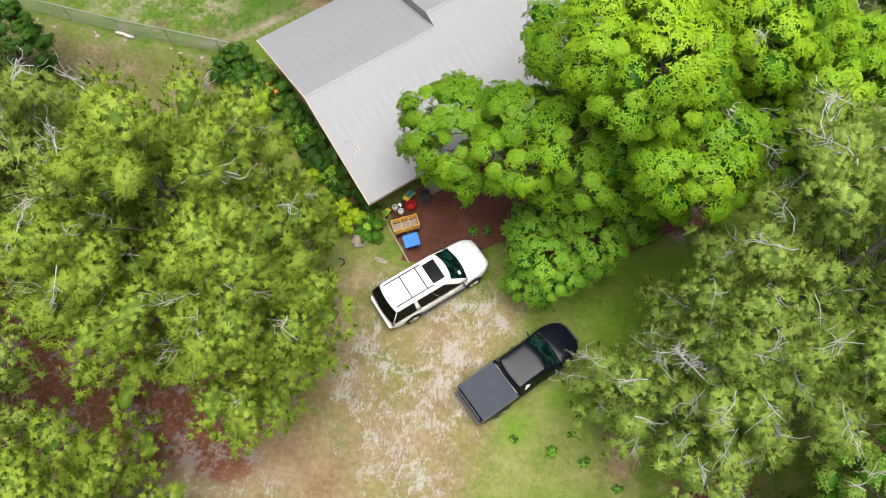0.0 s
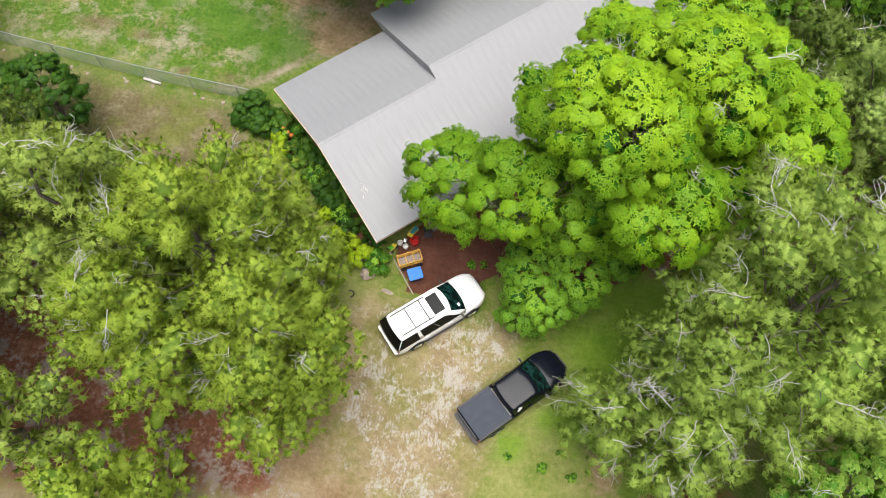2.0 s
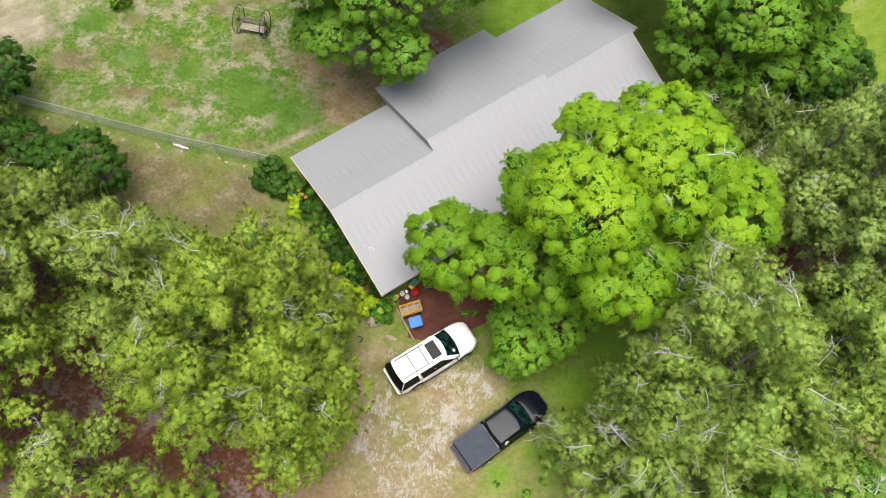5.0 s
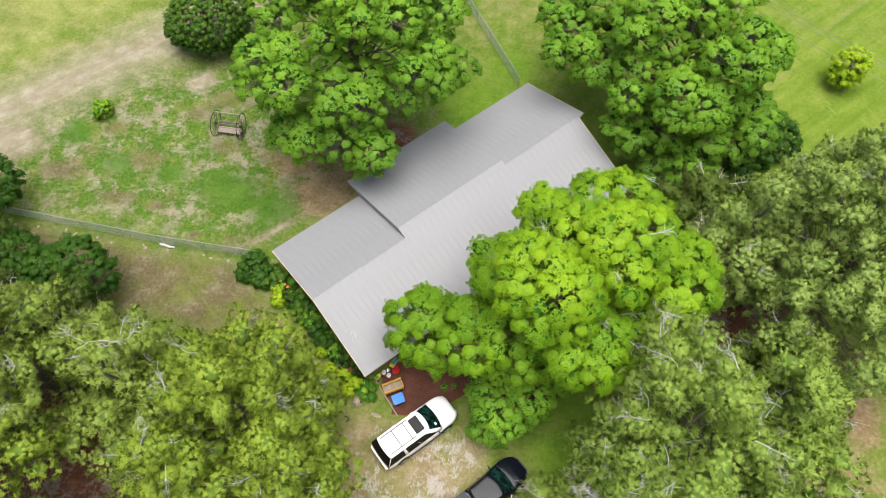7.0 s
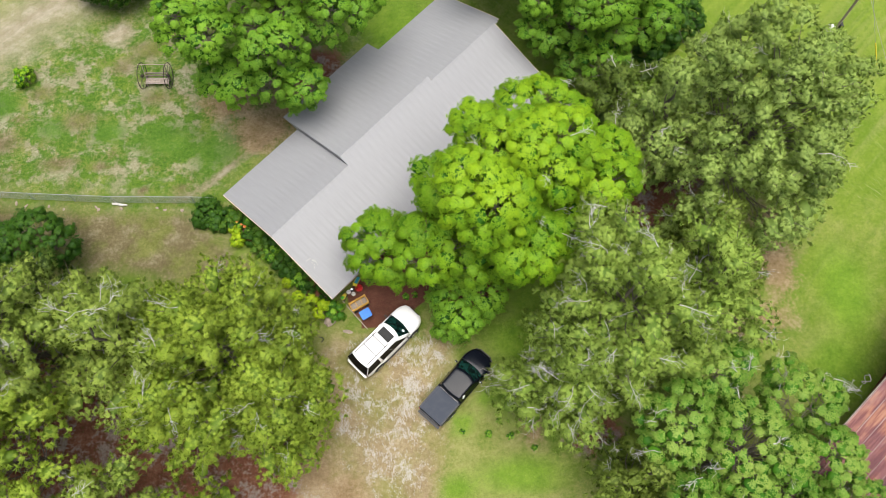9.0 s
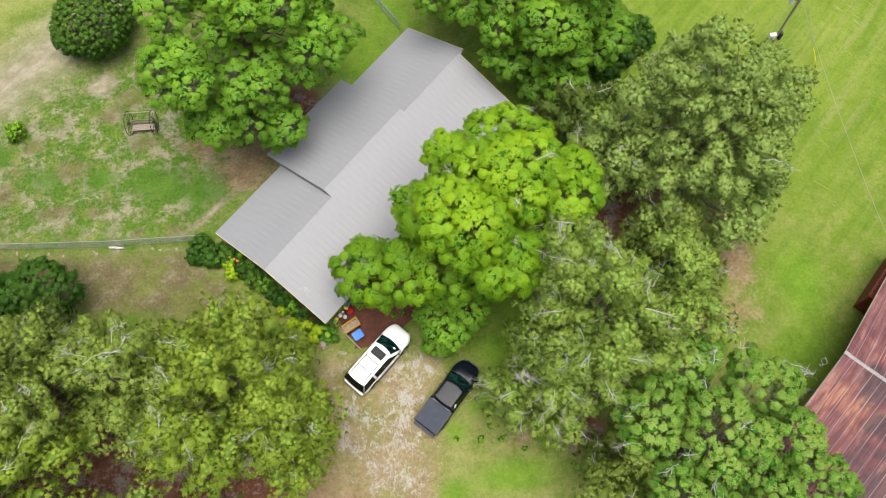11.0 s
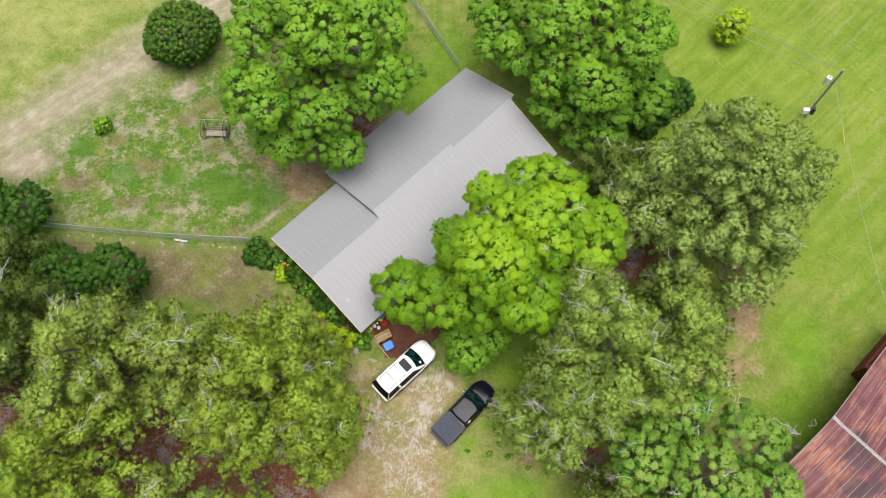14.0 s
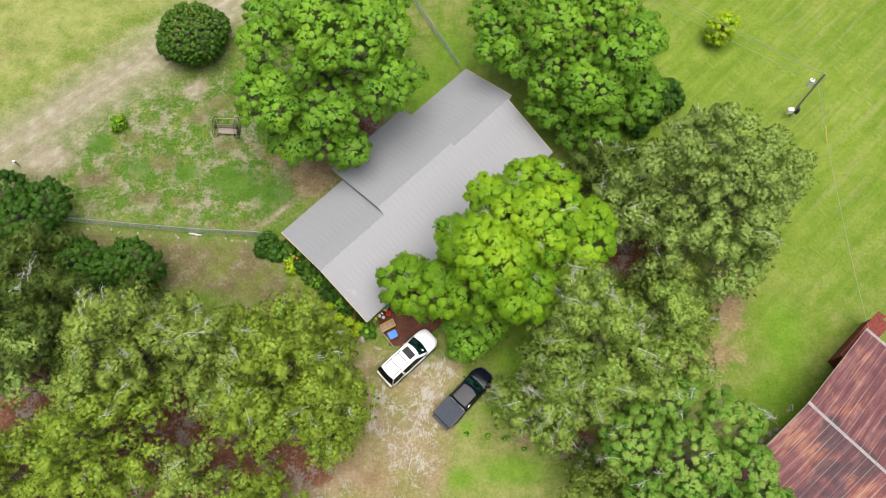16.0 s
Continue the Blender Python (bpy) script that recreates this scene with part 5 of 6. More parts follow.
truck = thing("pickup_truck", "black extended-cab pickup with a grey vinyl bed cover", "truck", at=pose(1.93, 8.42, 0, 0, 0, 45))
part("body", hull([(-2.80, 0.88, 0.50, 1.06), (-2.74, 0.95, 0.46, 1.12), (-2.4, 0.985, 0.42, 1.16), (-0.6, 0.985, 0.40, 1.16), (1.2, 0.985, 0.40, 1.14), (1.7, 0.975, 0.40, 1.13), (2.1, 0.94, 0.42, 1.09), (2.42, 0.84, 0.44, 1.0), (2.66, 0.68, 0.48, 0.88), (2.8, 0.46, 0.52, 0.74)], 60), M_BLACK, truck)
cab = Cabin(-0.82, 1.48, 0.94, 1.08, -0.74, 0.66, 0.76, 1.70)
part("cabin", cab.shell(), M_BLACK, truck)
part("windscreen", cab.pane("front", 0.05, 0.95, 0.12, 0.93), M_SHIELD, truck, "green-tinted windscreen")
part("rear_window", cab.pane("rear", 0.08, 0.92, 0.25, 0.92), M_TINT, truck)
for side in "LR":
    part("side_window", cab.pane(side, 0.06, 0.36, 0.2, 0.9), M_TINT, truck)
    part("side_window", cab.pane(side, 0.40, 0.88, 0.2, 0.9, slant1=-0.08), M_TINT, truck)
    s = 1 if side == "L" else -1
    for x in (-1.75, 1.72):
        wheel(truck, x, s * 0.87, 0.39, 0.27)
    mirror(truck, 1.05, s * 0.94, 1.12, M_BLACK)
    part("headlight", box(bmesh.new(), 2.50, 2.70, s * 0.55 - 0.13, s * 0.55 + 0.13, 0.74, 0.88, 0.03), M_PLASTIC, truck)
    part("tail_light", box(bmesh.new(), -2.79, -2.70, s * 0.88 - 0.05, s * 0.88 + 0.05, 0.75, 1.02, 0.02), M_RED, truck)
    part("bed_rail", box(bmesh.new(), -2.76, -0.88, s * 0.92 - 0.03, s * 0.92 + 0.03, 1.14, 1.19, 0.012), M_BLACK, truck)
    part("door_handle", box(bmesh.new(), 0.1, 0.28, s * 0.985 - 0.015, s * 0.985 + 0.022, 0.95, 0.99, 0.01), M_BLACK, truck)
cover = part("bed_cover", box(bmesh.new(), -2.74, -0.92, -0.87, 0.87, 1.16, 1.215, 0.018), M_COVER, truck, "grey-black vinyl tonneau cover")
for y in (-0.88, 0.88):
    part("cover_rail", box(bmesh.new(), -2.74, -0.92, y - 0.02, y + 0.02, 1.20, 1.226, 0.006), M_PLASTIC, cover)
part("tailgate", box(bmesh.new(), -2.84, -2.79, -0.78, 0.78, 0.62, 1.12, 0.02), M_BLACK, truck)
part("rear_bumper", box(bmesh.new(), -2.98, -2.80, -0.88, 0.88, 0.48, 0.64, 0.03), M_PLASTIC, truck, "black step bumper")
part("front_bumper", box(bmesh.new(), 2.58, 2.86, -0.5, 0.5, 0.46, 0.66, 0.06), M_BLACK, truck)
part("grille", box(bmesh.new(), 2.72, 2.83, -0.42, 0.42, 0.66, 0.82, 0.03), M_PLASTIC, truck)
part("windscreen_trim", rod([tuple(cab.at("front", s, 0.06, 0.02)) for s in np.linspace(0.02, 0.98, 9)], 0.02), M_CHROME, truck, "pale trim below the windscreen")
part("cab_seam", box(bmesh.new(), -0.905, -0.875, -0.78, 0.78, 1.15, 1.235, 0.01), M_ZINC, truck)
decal = bmesh.new()
for dx, dy, r in ((0.0, 0.0, 0.11), (0.12, 0.05, 0.09), (-0.11, -0.05, 0.08), (0.02, 0.12, 0.07)):
    p = cab.at("R", 0.20 + dx * 0.4, 0.62 + dy * 2, 0.035)
    bmesh.ops.create_icosphere(decal, subdivisions=1, radius=r, matrix=Matrix.Translation(p) @ Matrix.Diagonal((1.1, 0.4, 1.1, 1)))
part("window_sticker", decal, M_GUTTER, truck, "white sticker on the rear side window")

# ---- barn ----
n = Nodes("rusty_roof")
plate = n.random()
place = n.t.nodes.new("ShaderNodeNewGeometry").outputs["Position"]
lay = n.t.nodes.new("ShaderNodeMapping")
lay.vector_type = "TEXTURE"
lay.inputs["Rotation"].default_value, lay.inputs["Scale"].default_value = (0, 0, radians(42.5)), (4.0, 0.3, 1.0)
n.link(place, lay.inputs["Vector"])
streak = n.noise(1.0, 6, 0.7, vec=lay.outputs[0])
zone = n.noise(0.28, 4, 0.6, vec=place)
tone = n.math("ADD", n.math("MULTIPLY", streak, 0.75), n.math("ADD", n.math("MULTIPLY", plate, 0.06), n.math("MULTIPLY", zone, 0.25)))
rust = n.ramp(tone, (0.36, (0.08, 0.030, 0.034)), (0.5, (0.13, 0.045, 0.048)), (0.6, (0.185, 0.08, 0.08)), (0.7, (0.26, 0.15, 0.14)))
flame = n.math("MULTIPLY", n.ramp(zone, (0.47, 0.0), (0.58, 1.0)), n.ramp(streak, (0.42, 0.0), (0.56, 0.9)))
rust = n.mix(flame, rust, n.ramp(streak, (0.45, (0.24, 0.075, 0.035)), (0.62, (0.34, 0.17, 0.11))))
rust = n.mix(n.ramp(n.noise(0.2, 4, 0.65, vec=n.t.nodes.new("ShaderNodeNewGeometry").outputs["Position"]), (0.40, 0.85), (0.47, 0.0)), rust, n.ramp(streak, (0.35, (0.04, 0.025, 0.03)), (0.65, (0.09, 0.05, 0.055))))
rust = n.mix(n.ramp(n.noise(9.0, 5, 0.7), (0.66, 0.0), (0.74, 0.5)), rust, (0.45, 0.36, 0.32))
across = n.t.nodes.new("ShaderNodeSeparateXYZ")
n.link(n.tex, across.inputs[0])
worn_seam = n.math("MULTIPLY", n.ramp(across.outputs[0], (0.05, 0.55), (0.075, 0.0)), n.ramp(zone, (0.35, 0.2), (0.6, 1.0)))
rust = n.mix(worn_seam, rust, (0.42, 0.33, 0.31))
M_RUST = n.finish(rust, 0.8, 0.0, bump=streak, depth=0.01)
M_BOARD = plain_material("barn_red_board", (0.17, 0.035, 0.022), 0.85, vary=0.4, scale=5)
M_WOOD = plain_material("grey_wood", (0.30, 0.25, 0.21), 0.9, vary=0.35, scale=14)
barn = thing("barn", "old barn with a rusted red sheet-metal roof", "barn", at=pose(27.45, 6.68, 0, 0, 0, 42.5))


def sheet_mesh(width, length):
    """A rusted roofing sheet along +y with raised seams."""
    prof = [(0.0, 0.0), (0.02, 0.03), (0.04, 0.0), (width * 0.5 - 0.015, 0.0), (width * 0.5, 0.014), (width * 0.5 + 0.015, 0.0), (width - 0.005, 0.0)]
    vs = [(x, y, z) for y in (0, length * 0.5, length) for x, z in prof]
    m = len(prof)
    fs = [(j * m + i, j * m + i + 1, (j + 1) * m + i + 1, (j + 1) * m + i) for j in range(2) for i in range(m - 1)]
    k = len(vs)
    vs += [(x, y, z - 0.01) for x, y, z in vs]
    fs += [tuple(i + k for i in reversed(q)) for q in fs]
    return mesh_from("roof_sheet", vs, fs, M_RUST)


B_EAVE, B_RIDGE, B_HALF, B_LONG = 3.6, 5.6, 8.7, 26.0
for sgn in (-1, 1):
    run = B_HALF
    tilt = math.atan2(B_RIDGE - B_EAVE, run)
    slope = math.hypot(run, B_RIDGE - B_EAVE)
    me = sheet_mesh(0.66, slope / 3 + 0.08)
    for row in range(3):
        for i in range(39):
            ob = part_mesh("roof_sheet", me, barn)
            off = row * slope / 3
            turn = Matrix.Rotation(math.pi / 2 if sgn > 0 else -math.pi / 2, 4, "Z")
            along = -(i + 1) * 0.66 if sgn > 0 else -i * 0.66
            ob.matrix_basis = Matrix.Translation((sgn * (run - off * math.cos(tilt)), along, B_EAVE + off * math.sin(tilt) + 0.012 * row)) @ turn @ Matrix.Rotation(tilt, 4, "X") @ Matrix.Rotation(radians(random.uniform(-0.15, 0.15)), 4, "Z")
cap = bmesh.new()
box(cap, -0.12, 0.0, -B_LONG, 0.03, -0.012, 0.012, 0, Matrix.Translation((0, 0, B_RIDGE + 0.06)) @ Matrix.Rotation(-0.22, 4, "Y"))
box(cap, 0.0, 0.12, -B_LONG, 0.03, -0.012, 0.012, 0, Matrix.Translation((0, 0, B_RIDGE + 0.06)) @ Matrix.Rotation(0.22, 4, "Y"))
part("ridge_cap", cap, M_ZINC, barn, "pale grey ridge capping")
bm = bmesh.new()
wall_ring(bm, -8.4, 8.4, -B_LONG + 0.3, -1.3, B_EAVE - 0.1, 0.12)
part("wall", bm, M_BOARD, barn)
bm = bmesh.new()
gable_pts = ((-8.4, B_EAVE - 0.1), (8.4, B_EAVE - 0.1), (0.0, B_RIDGE - 0.2))
a, b = [[bm.verts.new((x, y, z)) for x, z in gable_pts] for y in (-1.42, -1.3)]
bm.faces.new(a), bm.faces.new(b[::-1])
for i in range(3):
    bm.faces.new((a[i], b[i], b[(i + 1) % 3], a[(i + 1) % 3]))
part("gable", bm, M_BOARD, barn)
for sgn in (-1, 1):
    bm = bmesh.new()
    m = Matrix.Translation((sgn * B_HALF, 0.02, B_EAVE - 0.02)) @ Matrix.Rotation(sgn * math.atan2(B_RIDGE - B_EAVE, B_HALF), 4, "Y")
    L = math.hypot(B_HALF, B_RIDGE - B_EAVE)
    box(bm, 0 if sgn < 0 else -L, L if sgn < 0 else 0, -0.02, 0.03, -0.16, 0.0, 0, m)
    part("barge_board", bm, M_WOOD, barn, "weathered pale barge board")
part("gable_cap", box(bmesh.new(), -0.14, 0.14, -0.3, 0.12, B_RIDGE + 0.03, B_RIDGE + 0.1, 0.02), M_ZINC, barn)
part("eave_trim", box(bmesh.new(), B_HALF - 0.05, B_HALF + 0.25, -8.0, 0.05, B_EAVE - 0.1, B_EAVE - 0.03, 0.01), M_ZINC, barn, "pale metal eave trim")
lean = part("lean_to", box(bmesh.new(), 6.2, 11.0, -1.3, -0.15, 0.0, 2.6, 0.02), M_BOARD, barn, "red-painted lean-to against the gable")
part("lean_to_roof", box(bmesh.new(), 6.0, 11.2, -0.6, 0.08, -0.02, 0.02, 0, Matrix.Translation((0, 0.0, 2.72)) @ Matrix.Rotation(-0.24, 4, "X")), M_BOARD, lean)
hoop = [(0.32 * math.cos(a) - 0.75, 0.45, B_EAVE + 0.6 + 0.32 * math.sin(a)) for a in np.linspace(0, 2 * math.pi, 17)]
part("hanging_hoop", rod([(x, y + 0.15 * math.sin(i), z) for i, (x, y, z) in enumerate(hoop)], 0.025), M_ZINC, barn, "pale coiled hose on the gable")
# ---- fences ----
M_GALV = plain_material("galvanised_wire", (0.42, 0.46, 0.45), 0.5, 0.6, 0.2)


def chain_fence(points, label, height=1.15):
    """Chain-link fence along a line: posts, top rail and a lattice of wire between them."""
    fence = thing("chain_fence", label, "fence", at=pose(*points[0], 0))
    o = Vector((*points[0], 0))
    for (x0, y0), (x1, y1) in zip(points, points[1:]):
        a, b = Vector((x0, y0, 0)) - o, Vector((x1, y1, 0)) - o
        count = max(1, round((b - a).length / 2.8))
        for k in range(count):
            p, q = a.lerp(b, k / count), a.lerp(b, (k + 1) / count)
            part("post", rod([tuple(p - Vector((0, 0, 0.1))), tuple(p + Vector((0, 0, height + 0.06)))], 0.032, 8), M_GALV, fence)
            part("top_rail", rod([tuple(p + Vector((0, 0, height))), tuple(q + Vector((0, 0, height)))], 0.026, 6), M_GALV, fence)
            lines, L, step = [], (q - p).length, 0.11
            d = (q - p) / L
            s = -height
            while s < L:
                for sign in (1, -1):
                    u0, u1 = s, s + height
                    z0, z1 = (0.03, height) if sign > 0 else (height, 0.03)
                    if u0 < 0:
                        z0 += (z1 - z0) * (-u0 / height)
                        u0 = 0.0
                    if u1 > L:
                        z1 = z0 + (z1 - z0) * ((L - u0) / (u1 - u0))
                        u1 = L
                    lines.append(([p + d * u0 + Vector((0, 0, z0)), p + d * u1 + Vector((0, 0, z1))], [0.005, 0.005]))
                s += step
            tagged(part_mesh("wire_mesh", tubes_mesh("wire_mesh", lines, M_GALV, 3), fence), kind="stuff")
    return fence


chain_fence([(-41.0, 26.2), (-33.6, 24.9), (-28.0, 24.2), (-22.0, 23.5), (-16.2, 23.05), (-14.6, 22.9)], "grey chain-link fence between the lawn and the bare strip")
chain_fence([(-5.0, 53.2), (-1.6, 46.7), (2.25, 39.8)], "grey chain-link fence behind the house")


# ---- stones, logs and scraps ----
def stone(x, y, rx, ry, rz, turn, material, label, name="stone", seed=1):
    rng = np.random.default_rng(seed)
    bm = bmesh.new()
    bmesh.ops.create_icosphere(bm, subdivisions=3, radius=1.0)
    ph = rng.uniform(0, 6, 6)
    for v in bm.verts:
        c = v.co
        k = 1 + 0.12 * math.sin(3 * c.x + ph[0]) * math.sin(2.5 * c.y + ph[1]) + 0.08 * math.sin(6 * c.y + ph[2]) * math.sin(5 * c.z + ph[3]) + 0.04 * math.sin(11 * c.x + ph[4])
        v.co = Vector((c.x * rx * k, c.y * ry * k, c.z * rz * k + rz * 0.35))
    me = bpy.data.meshes.new(name)
    bm.to_mesh(me)
    bm.free()
    me.materials.append(material)
    ob = new(name, me)
    ob.matrix_basis = pose(x, y, 0, 0, 0, turn)
    return tagged(ob, label, "stone")


n = Nodes("pale_stone")
f = n.noise(3.0, 6, 0.7)
M_STONE = n.finish(n.ramp(f, (0.3, (0.20, 0.16, 0.12)), (0.55, (0.34, 0.27, 0.22)), (0.75, (0.5, 0.44, 0.4))), 0.9, bump=f, depth=0.05, strength=0.8)
stone(-6.5, 13.5, 0.42, 0.36, 0.22, 20, M_STONE, "pale weathered boulder beside the flower bed", seed=3)
stone(-5.3, 12.7, 0.34, 0.13, 0.06, -10, M_STONE, "flat pale stone lying in the grass", seed=4)
stone(-7.3, 14.6, 0.22, 0.14, 0.10, 35, M_STONE, "small pale stone in the flower bed", seed=5)
stone(-7.6, 13.9, 0.16, 0.09, 0.07, -30, M_STONE, "small pale stone in the flower bed", seed=6)
rng = np.random.default_rng(8)
for k in range(12):
    u = k / 11
    stone(-32.5 + 15.5 * u + rng.normal() * 0.4, 24.3 - 1.55 * u - 0.15 + rng.normal() * 0.08, rng.uniform(0.1, 0.22), rng.uniform(0.07, 0.13), rng.uniform(0.05, 0.09), rng.uniform(0, 180), M_STONE, "pale stone lying at the foot of the fence", seed=20 + k)
log = new("log", tubes_mesh("log", [([Vector((-0.55, 0, 0.09)), Vector((-0.2, 0.03, 0.1)), Vector((0.2, 0.0, 0.1)), Vector((0.55, 0.05, 0.09))], [0.09, 0.1, 0.1, 0.08])], M_TWIG, 10))
log.matrix_basis = pose(-21.7, 23.3, 0, 0, 0, -12)
tagged(log, "pale bleached log lying along the fence", "log")
hose = new("hose", tubes_mesh("hose", [([Vector((0.28 * math.cos(a), 0.2 * math.sin(a), 0.03)) for a in np.linspace(-1.2, 1.6, 9)], [0.035] * 9)], M_RUBBER, 6))
hose.matrix_basis = pose(-7.25, 12.25, 0, 0, 0, 10)
tagged(hose, "short black rubber hose curled on the grass", "hose")

# ---- flower bed along the gable ----
BED = "plants of the flower bed"
bed = [(-15.0, 22.2, 0.85, 1.1, M_SHRUB), (-14.5, 21.3, 0.6, 0.8, M_SHRUB), (-13.6, 21.0, 0.5, 0.8, M_DARK), (-12.5, 20.9, 0.5, 0.7, M_PECAN), (-11.9, 19.9, 0.55, 0.7, M_SHRUB), (-11.2, 19.0, 0.6, 0.8, M_DARK), (-10.6, 18.6, 0.5, 0.6, M_PECAN), (-10.0, 18.0, 0.5, 0.6, M_SHRUB), (-9.3, 17.2, 0.5, 0.5, M_SHRUB), (-8.6, 16.6, 0.45, 0.5, M_PECAN), (-8.0, 15.8, 0.4, 0.4, M_SHRUB), (-6.2, 14.2, 0.5, 0.5, M_PECAN), (-6.7, 15.2, 0.4, 0.5, M_SHRUB), (-15.6, 21.7, 0.5, 0.6, M_SHRUB)]
bed += [(x + 0.55, y + 0.5, r * 0.9, h * 0.9, M_DARK if k % 2 else M_SHRUB) for k, (x, y, r, h, m) in enumerate(bed[1:11])]
for k, (x, y, r, h, m) in enumerate(bed):
    r, h = r * 1.1, h * 1.1
    tree(70 + k, (x, y, 0), [(x, y, h * 0.6, r, h * 0.6), (x + 0.3 * r, y - 0.4 * r, h * 0.45, r * 0.7, h * 0.5)], m, "leafy green shrub in the flower bed by the gable", "bush", "bed_shrub", gap=0.42, radius=0.34, count=54, length=0.17, width=0.075, trunk=0.03, low=-0.5, group=BED)
for k, (x, y, r) in enumerate([(-13.1, 20.45, 0.32), (-12.9, 19.75, 0.34), (-8.6, 15.3, 0.30), (-7.7, 14.85, 0.36), (-7.2, 14.0, 0.32), (-6.85, 14.5, 0.26), (-9.4, 16.3, 0.24)]):
    tree(170 + k, (x, y, 0), [(x, y, 0.55, r * 1.15, 0.4)], M_LIME, "bright lime-yellow leafy plant in the flower bed", "plant", "lime_plant", gap=0.25, radius=0.2, count=50, length=0.13, width=0.07, trunk=0.02, low=-0.4, group=BED)
M_BLOOM = plain_material("orange_bloom", (0.75, 0.22, 0.05), 0.6, vary=0.4)
for k, (x, y) in enumerate([(-12.6, 20.75), (-12.35, 20.6), (-12.9, 21.05)]):
    t = thing("flower", "orange flower on a green stem in the bed", "flower", BED, at=pose(x, y, 0))
    part("stem", rod([(0, 0, 0), (0.02, 0.01, 0.9)], 0.012), M_SHRUB, t)
    bm = bmesh.new()
    for j in range(6):
        m = Matrix.Translation((0.02, 0.01, 0.92)) @ Matrix.Rotation(j * math.pi / 3, 4, "Z") @ Matrix.Rotation(radians(25), 4, "Y")
        bmesh.ops.create_icosphere(bm, subdivisions=1, radius=0.07, matrix=m @ Matrix.Translation((0.08, 0, 0)) @ Matrix.Diagonal((1, 0.55, 0.2, 1)))
    part("blossom", bm, M_BLOOM, t)

# ---- patio clutter ----
M_YELLOW = plain_material("yellow_wood", (0.62, 0.36, 0.06), 0.6, vary=0.2)
M_BLUE = plain_material("blue_plastic", (0.03, 0.20, 0.68), 0.4, vary=0.12)
M_BLUE_DARK = plain_material("dark_blue_plastic", (0.01, 0.03, 0.10), 0.4)
M_TOY_RED = plain_material("red_plastic", (0.48, 0.015, 0.012), 0.4)
M_TOY_GREEN = plain_material("green_plastic", (0.10, 0.48, 0.04), 0.4)
M_TOY_YELLOW = plain_material("yellow_plastic", (0.75, 0.60, 0.05), 0.4)
M_TOY_TEAL = plain_material("teal_plastic", (0.05, 0.38, 0.48), 0.4)
M_CONCRETE = plain_material("concrete", (0.22, 0.20, 0.18), 0.9, vary=0.3, scale=6, bump=0.01)
wagon = thing("yellow_wagon", "yellow slatted wooden wagon standing on the red patio", "wagon", at=pose(-4.42, 14.5, 0, 0, 0, 27))
part("tray", box(bmesh.new(), -0.58, 0.58, -0.27, 0.27, 0.30, 0.34, 0.008), M_WOOD, wagon, "worn brown tray boards")
for y in (-0.29, 0.29):
    for z in (0.42, 0.56, 0.70):
        part("rail", box(bmesh.new(), -0.62, 0.62, y - 0.02, y + 0.02, z - 0.035, z + 0.035, 0.008), M_YELLOW, wagon)
    for x in (-0.58, 0.0, 0.58):
        part("upright", box(bmesh.new(), x - 0.03, x + 0.03, y - 0.045, y + 0.045, 0.28, 0.75, 0.008), M_YELLOW, wagon)
    for x in (-0.42, 0.42):
        part("wheel", disc(x, y * 1.1, 0.15, 0.15, 0.06, 18, 0.015), M_RUBBER, wagon)
for x in (-0.62, 0.62):
    for z in (0.42, 0.56, 0.70):
        part("end_rail", box(bmesh.new(), x - 0.02, x + 0.02, -0.31, 0.31, z - 0.035, z + 0.035, 0.008), M_YELLOW, wagon)
for x in (-0.2, 0.2):
    part("cross_rail", box(bmesh.new(), x - 0.02, x + 0.02, -0.29, 0.29, 0.66, 0.70, 0.006), M_YELLOW, wagon)
bin_ = thing("blue_bin", "bright blue plastic storage bin with lid on the patio", "bin", at=pose(-3.98, 13.72, 0, 0, 0, 27))
bm = box(bmesh.new(), -0.32, 0.32, -0.28, 0.28, 0.02, 0.55, 0.04)
for v in bm.verts:
    if v.co.z < 0.3:
        v.co.x *= 0.86
        v.co.y *= 0.86
part("tub", bm, M_BLUE_DARK, bin_)
part("lid", box(bmesh.new(), -0.37, 0.37, -0.33, 0.33, 0.55, 0.62, 0.03), M_BLUE, bin_)
part("lid_ridge", box(bmesh.new(), -0.26, 0.26, -0.22, 0.22, 0.62, 0.645, 0.012), M_BLUE, bin_)
for x in (-0.38, 0.38):
    part("handle", box(bmesh.new(), x - 0.02, x + 0.02, -0.12, 0.12, 0.49, 0.54, 0.01), M_BLUE_DARK, bin_)


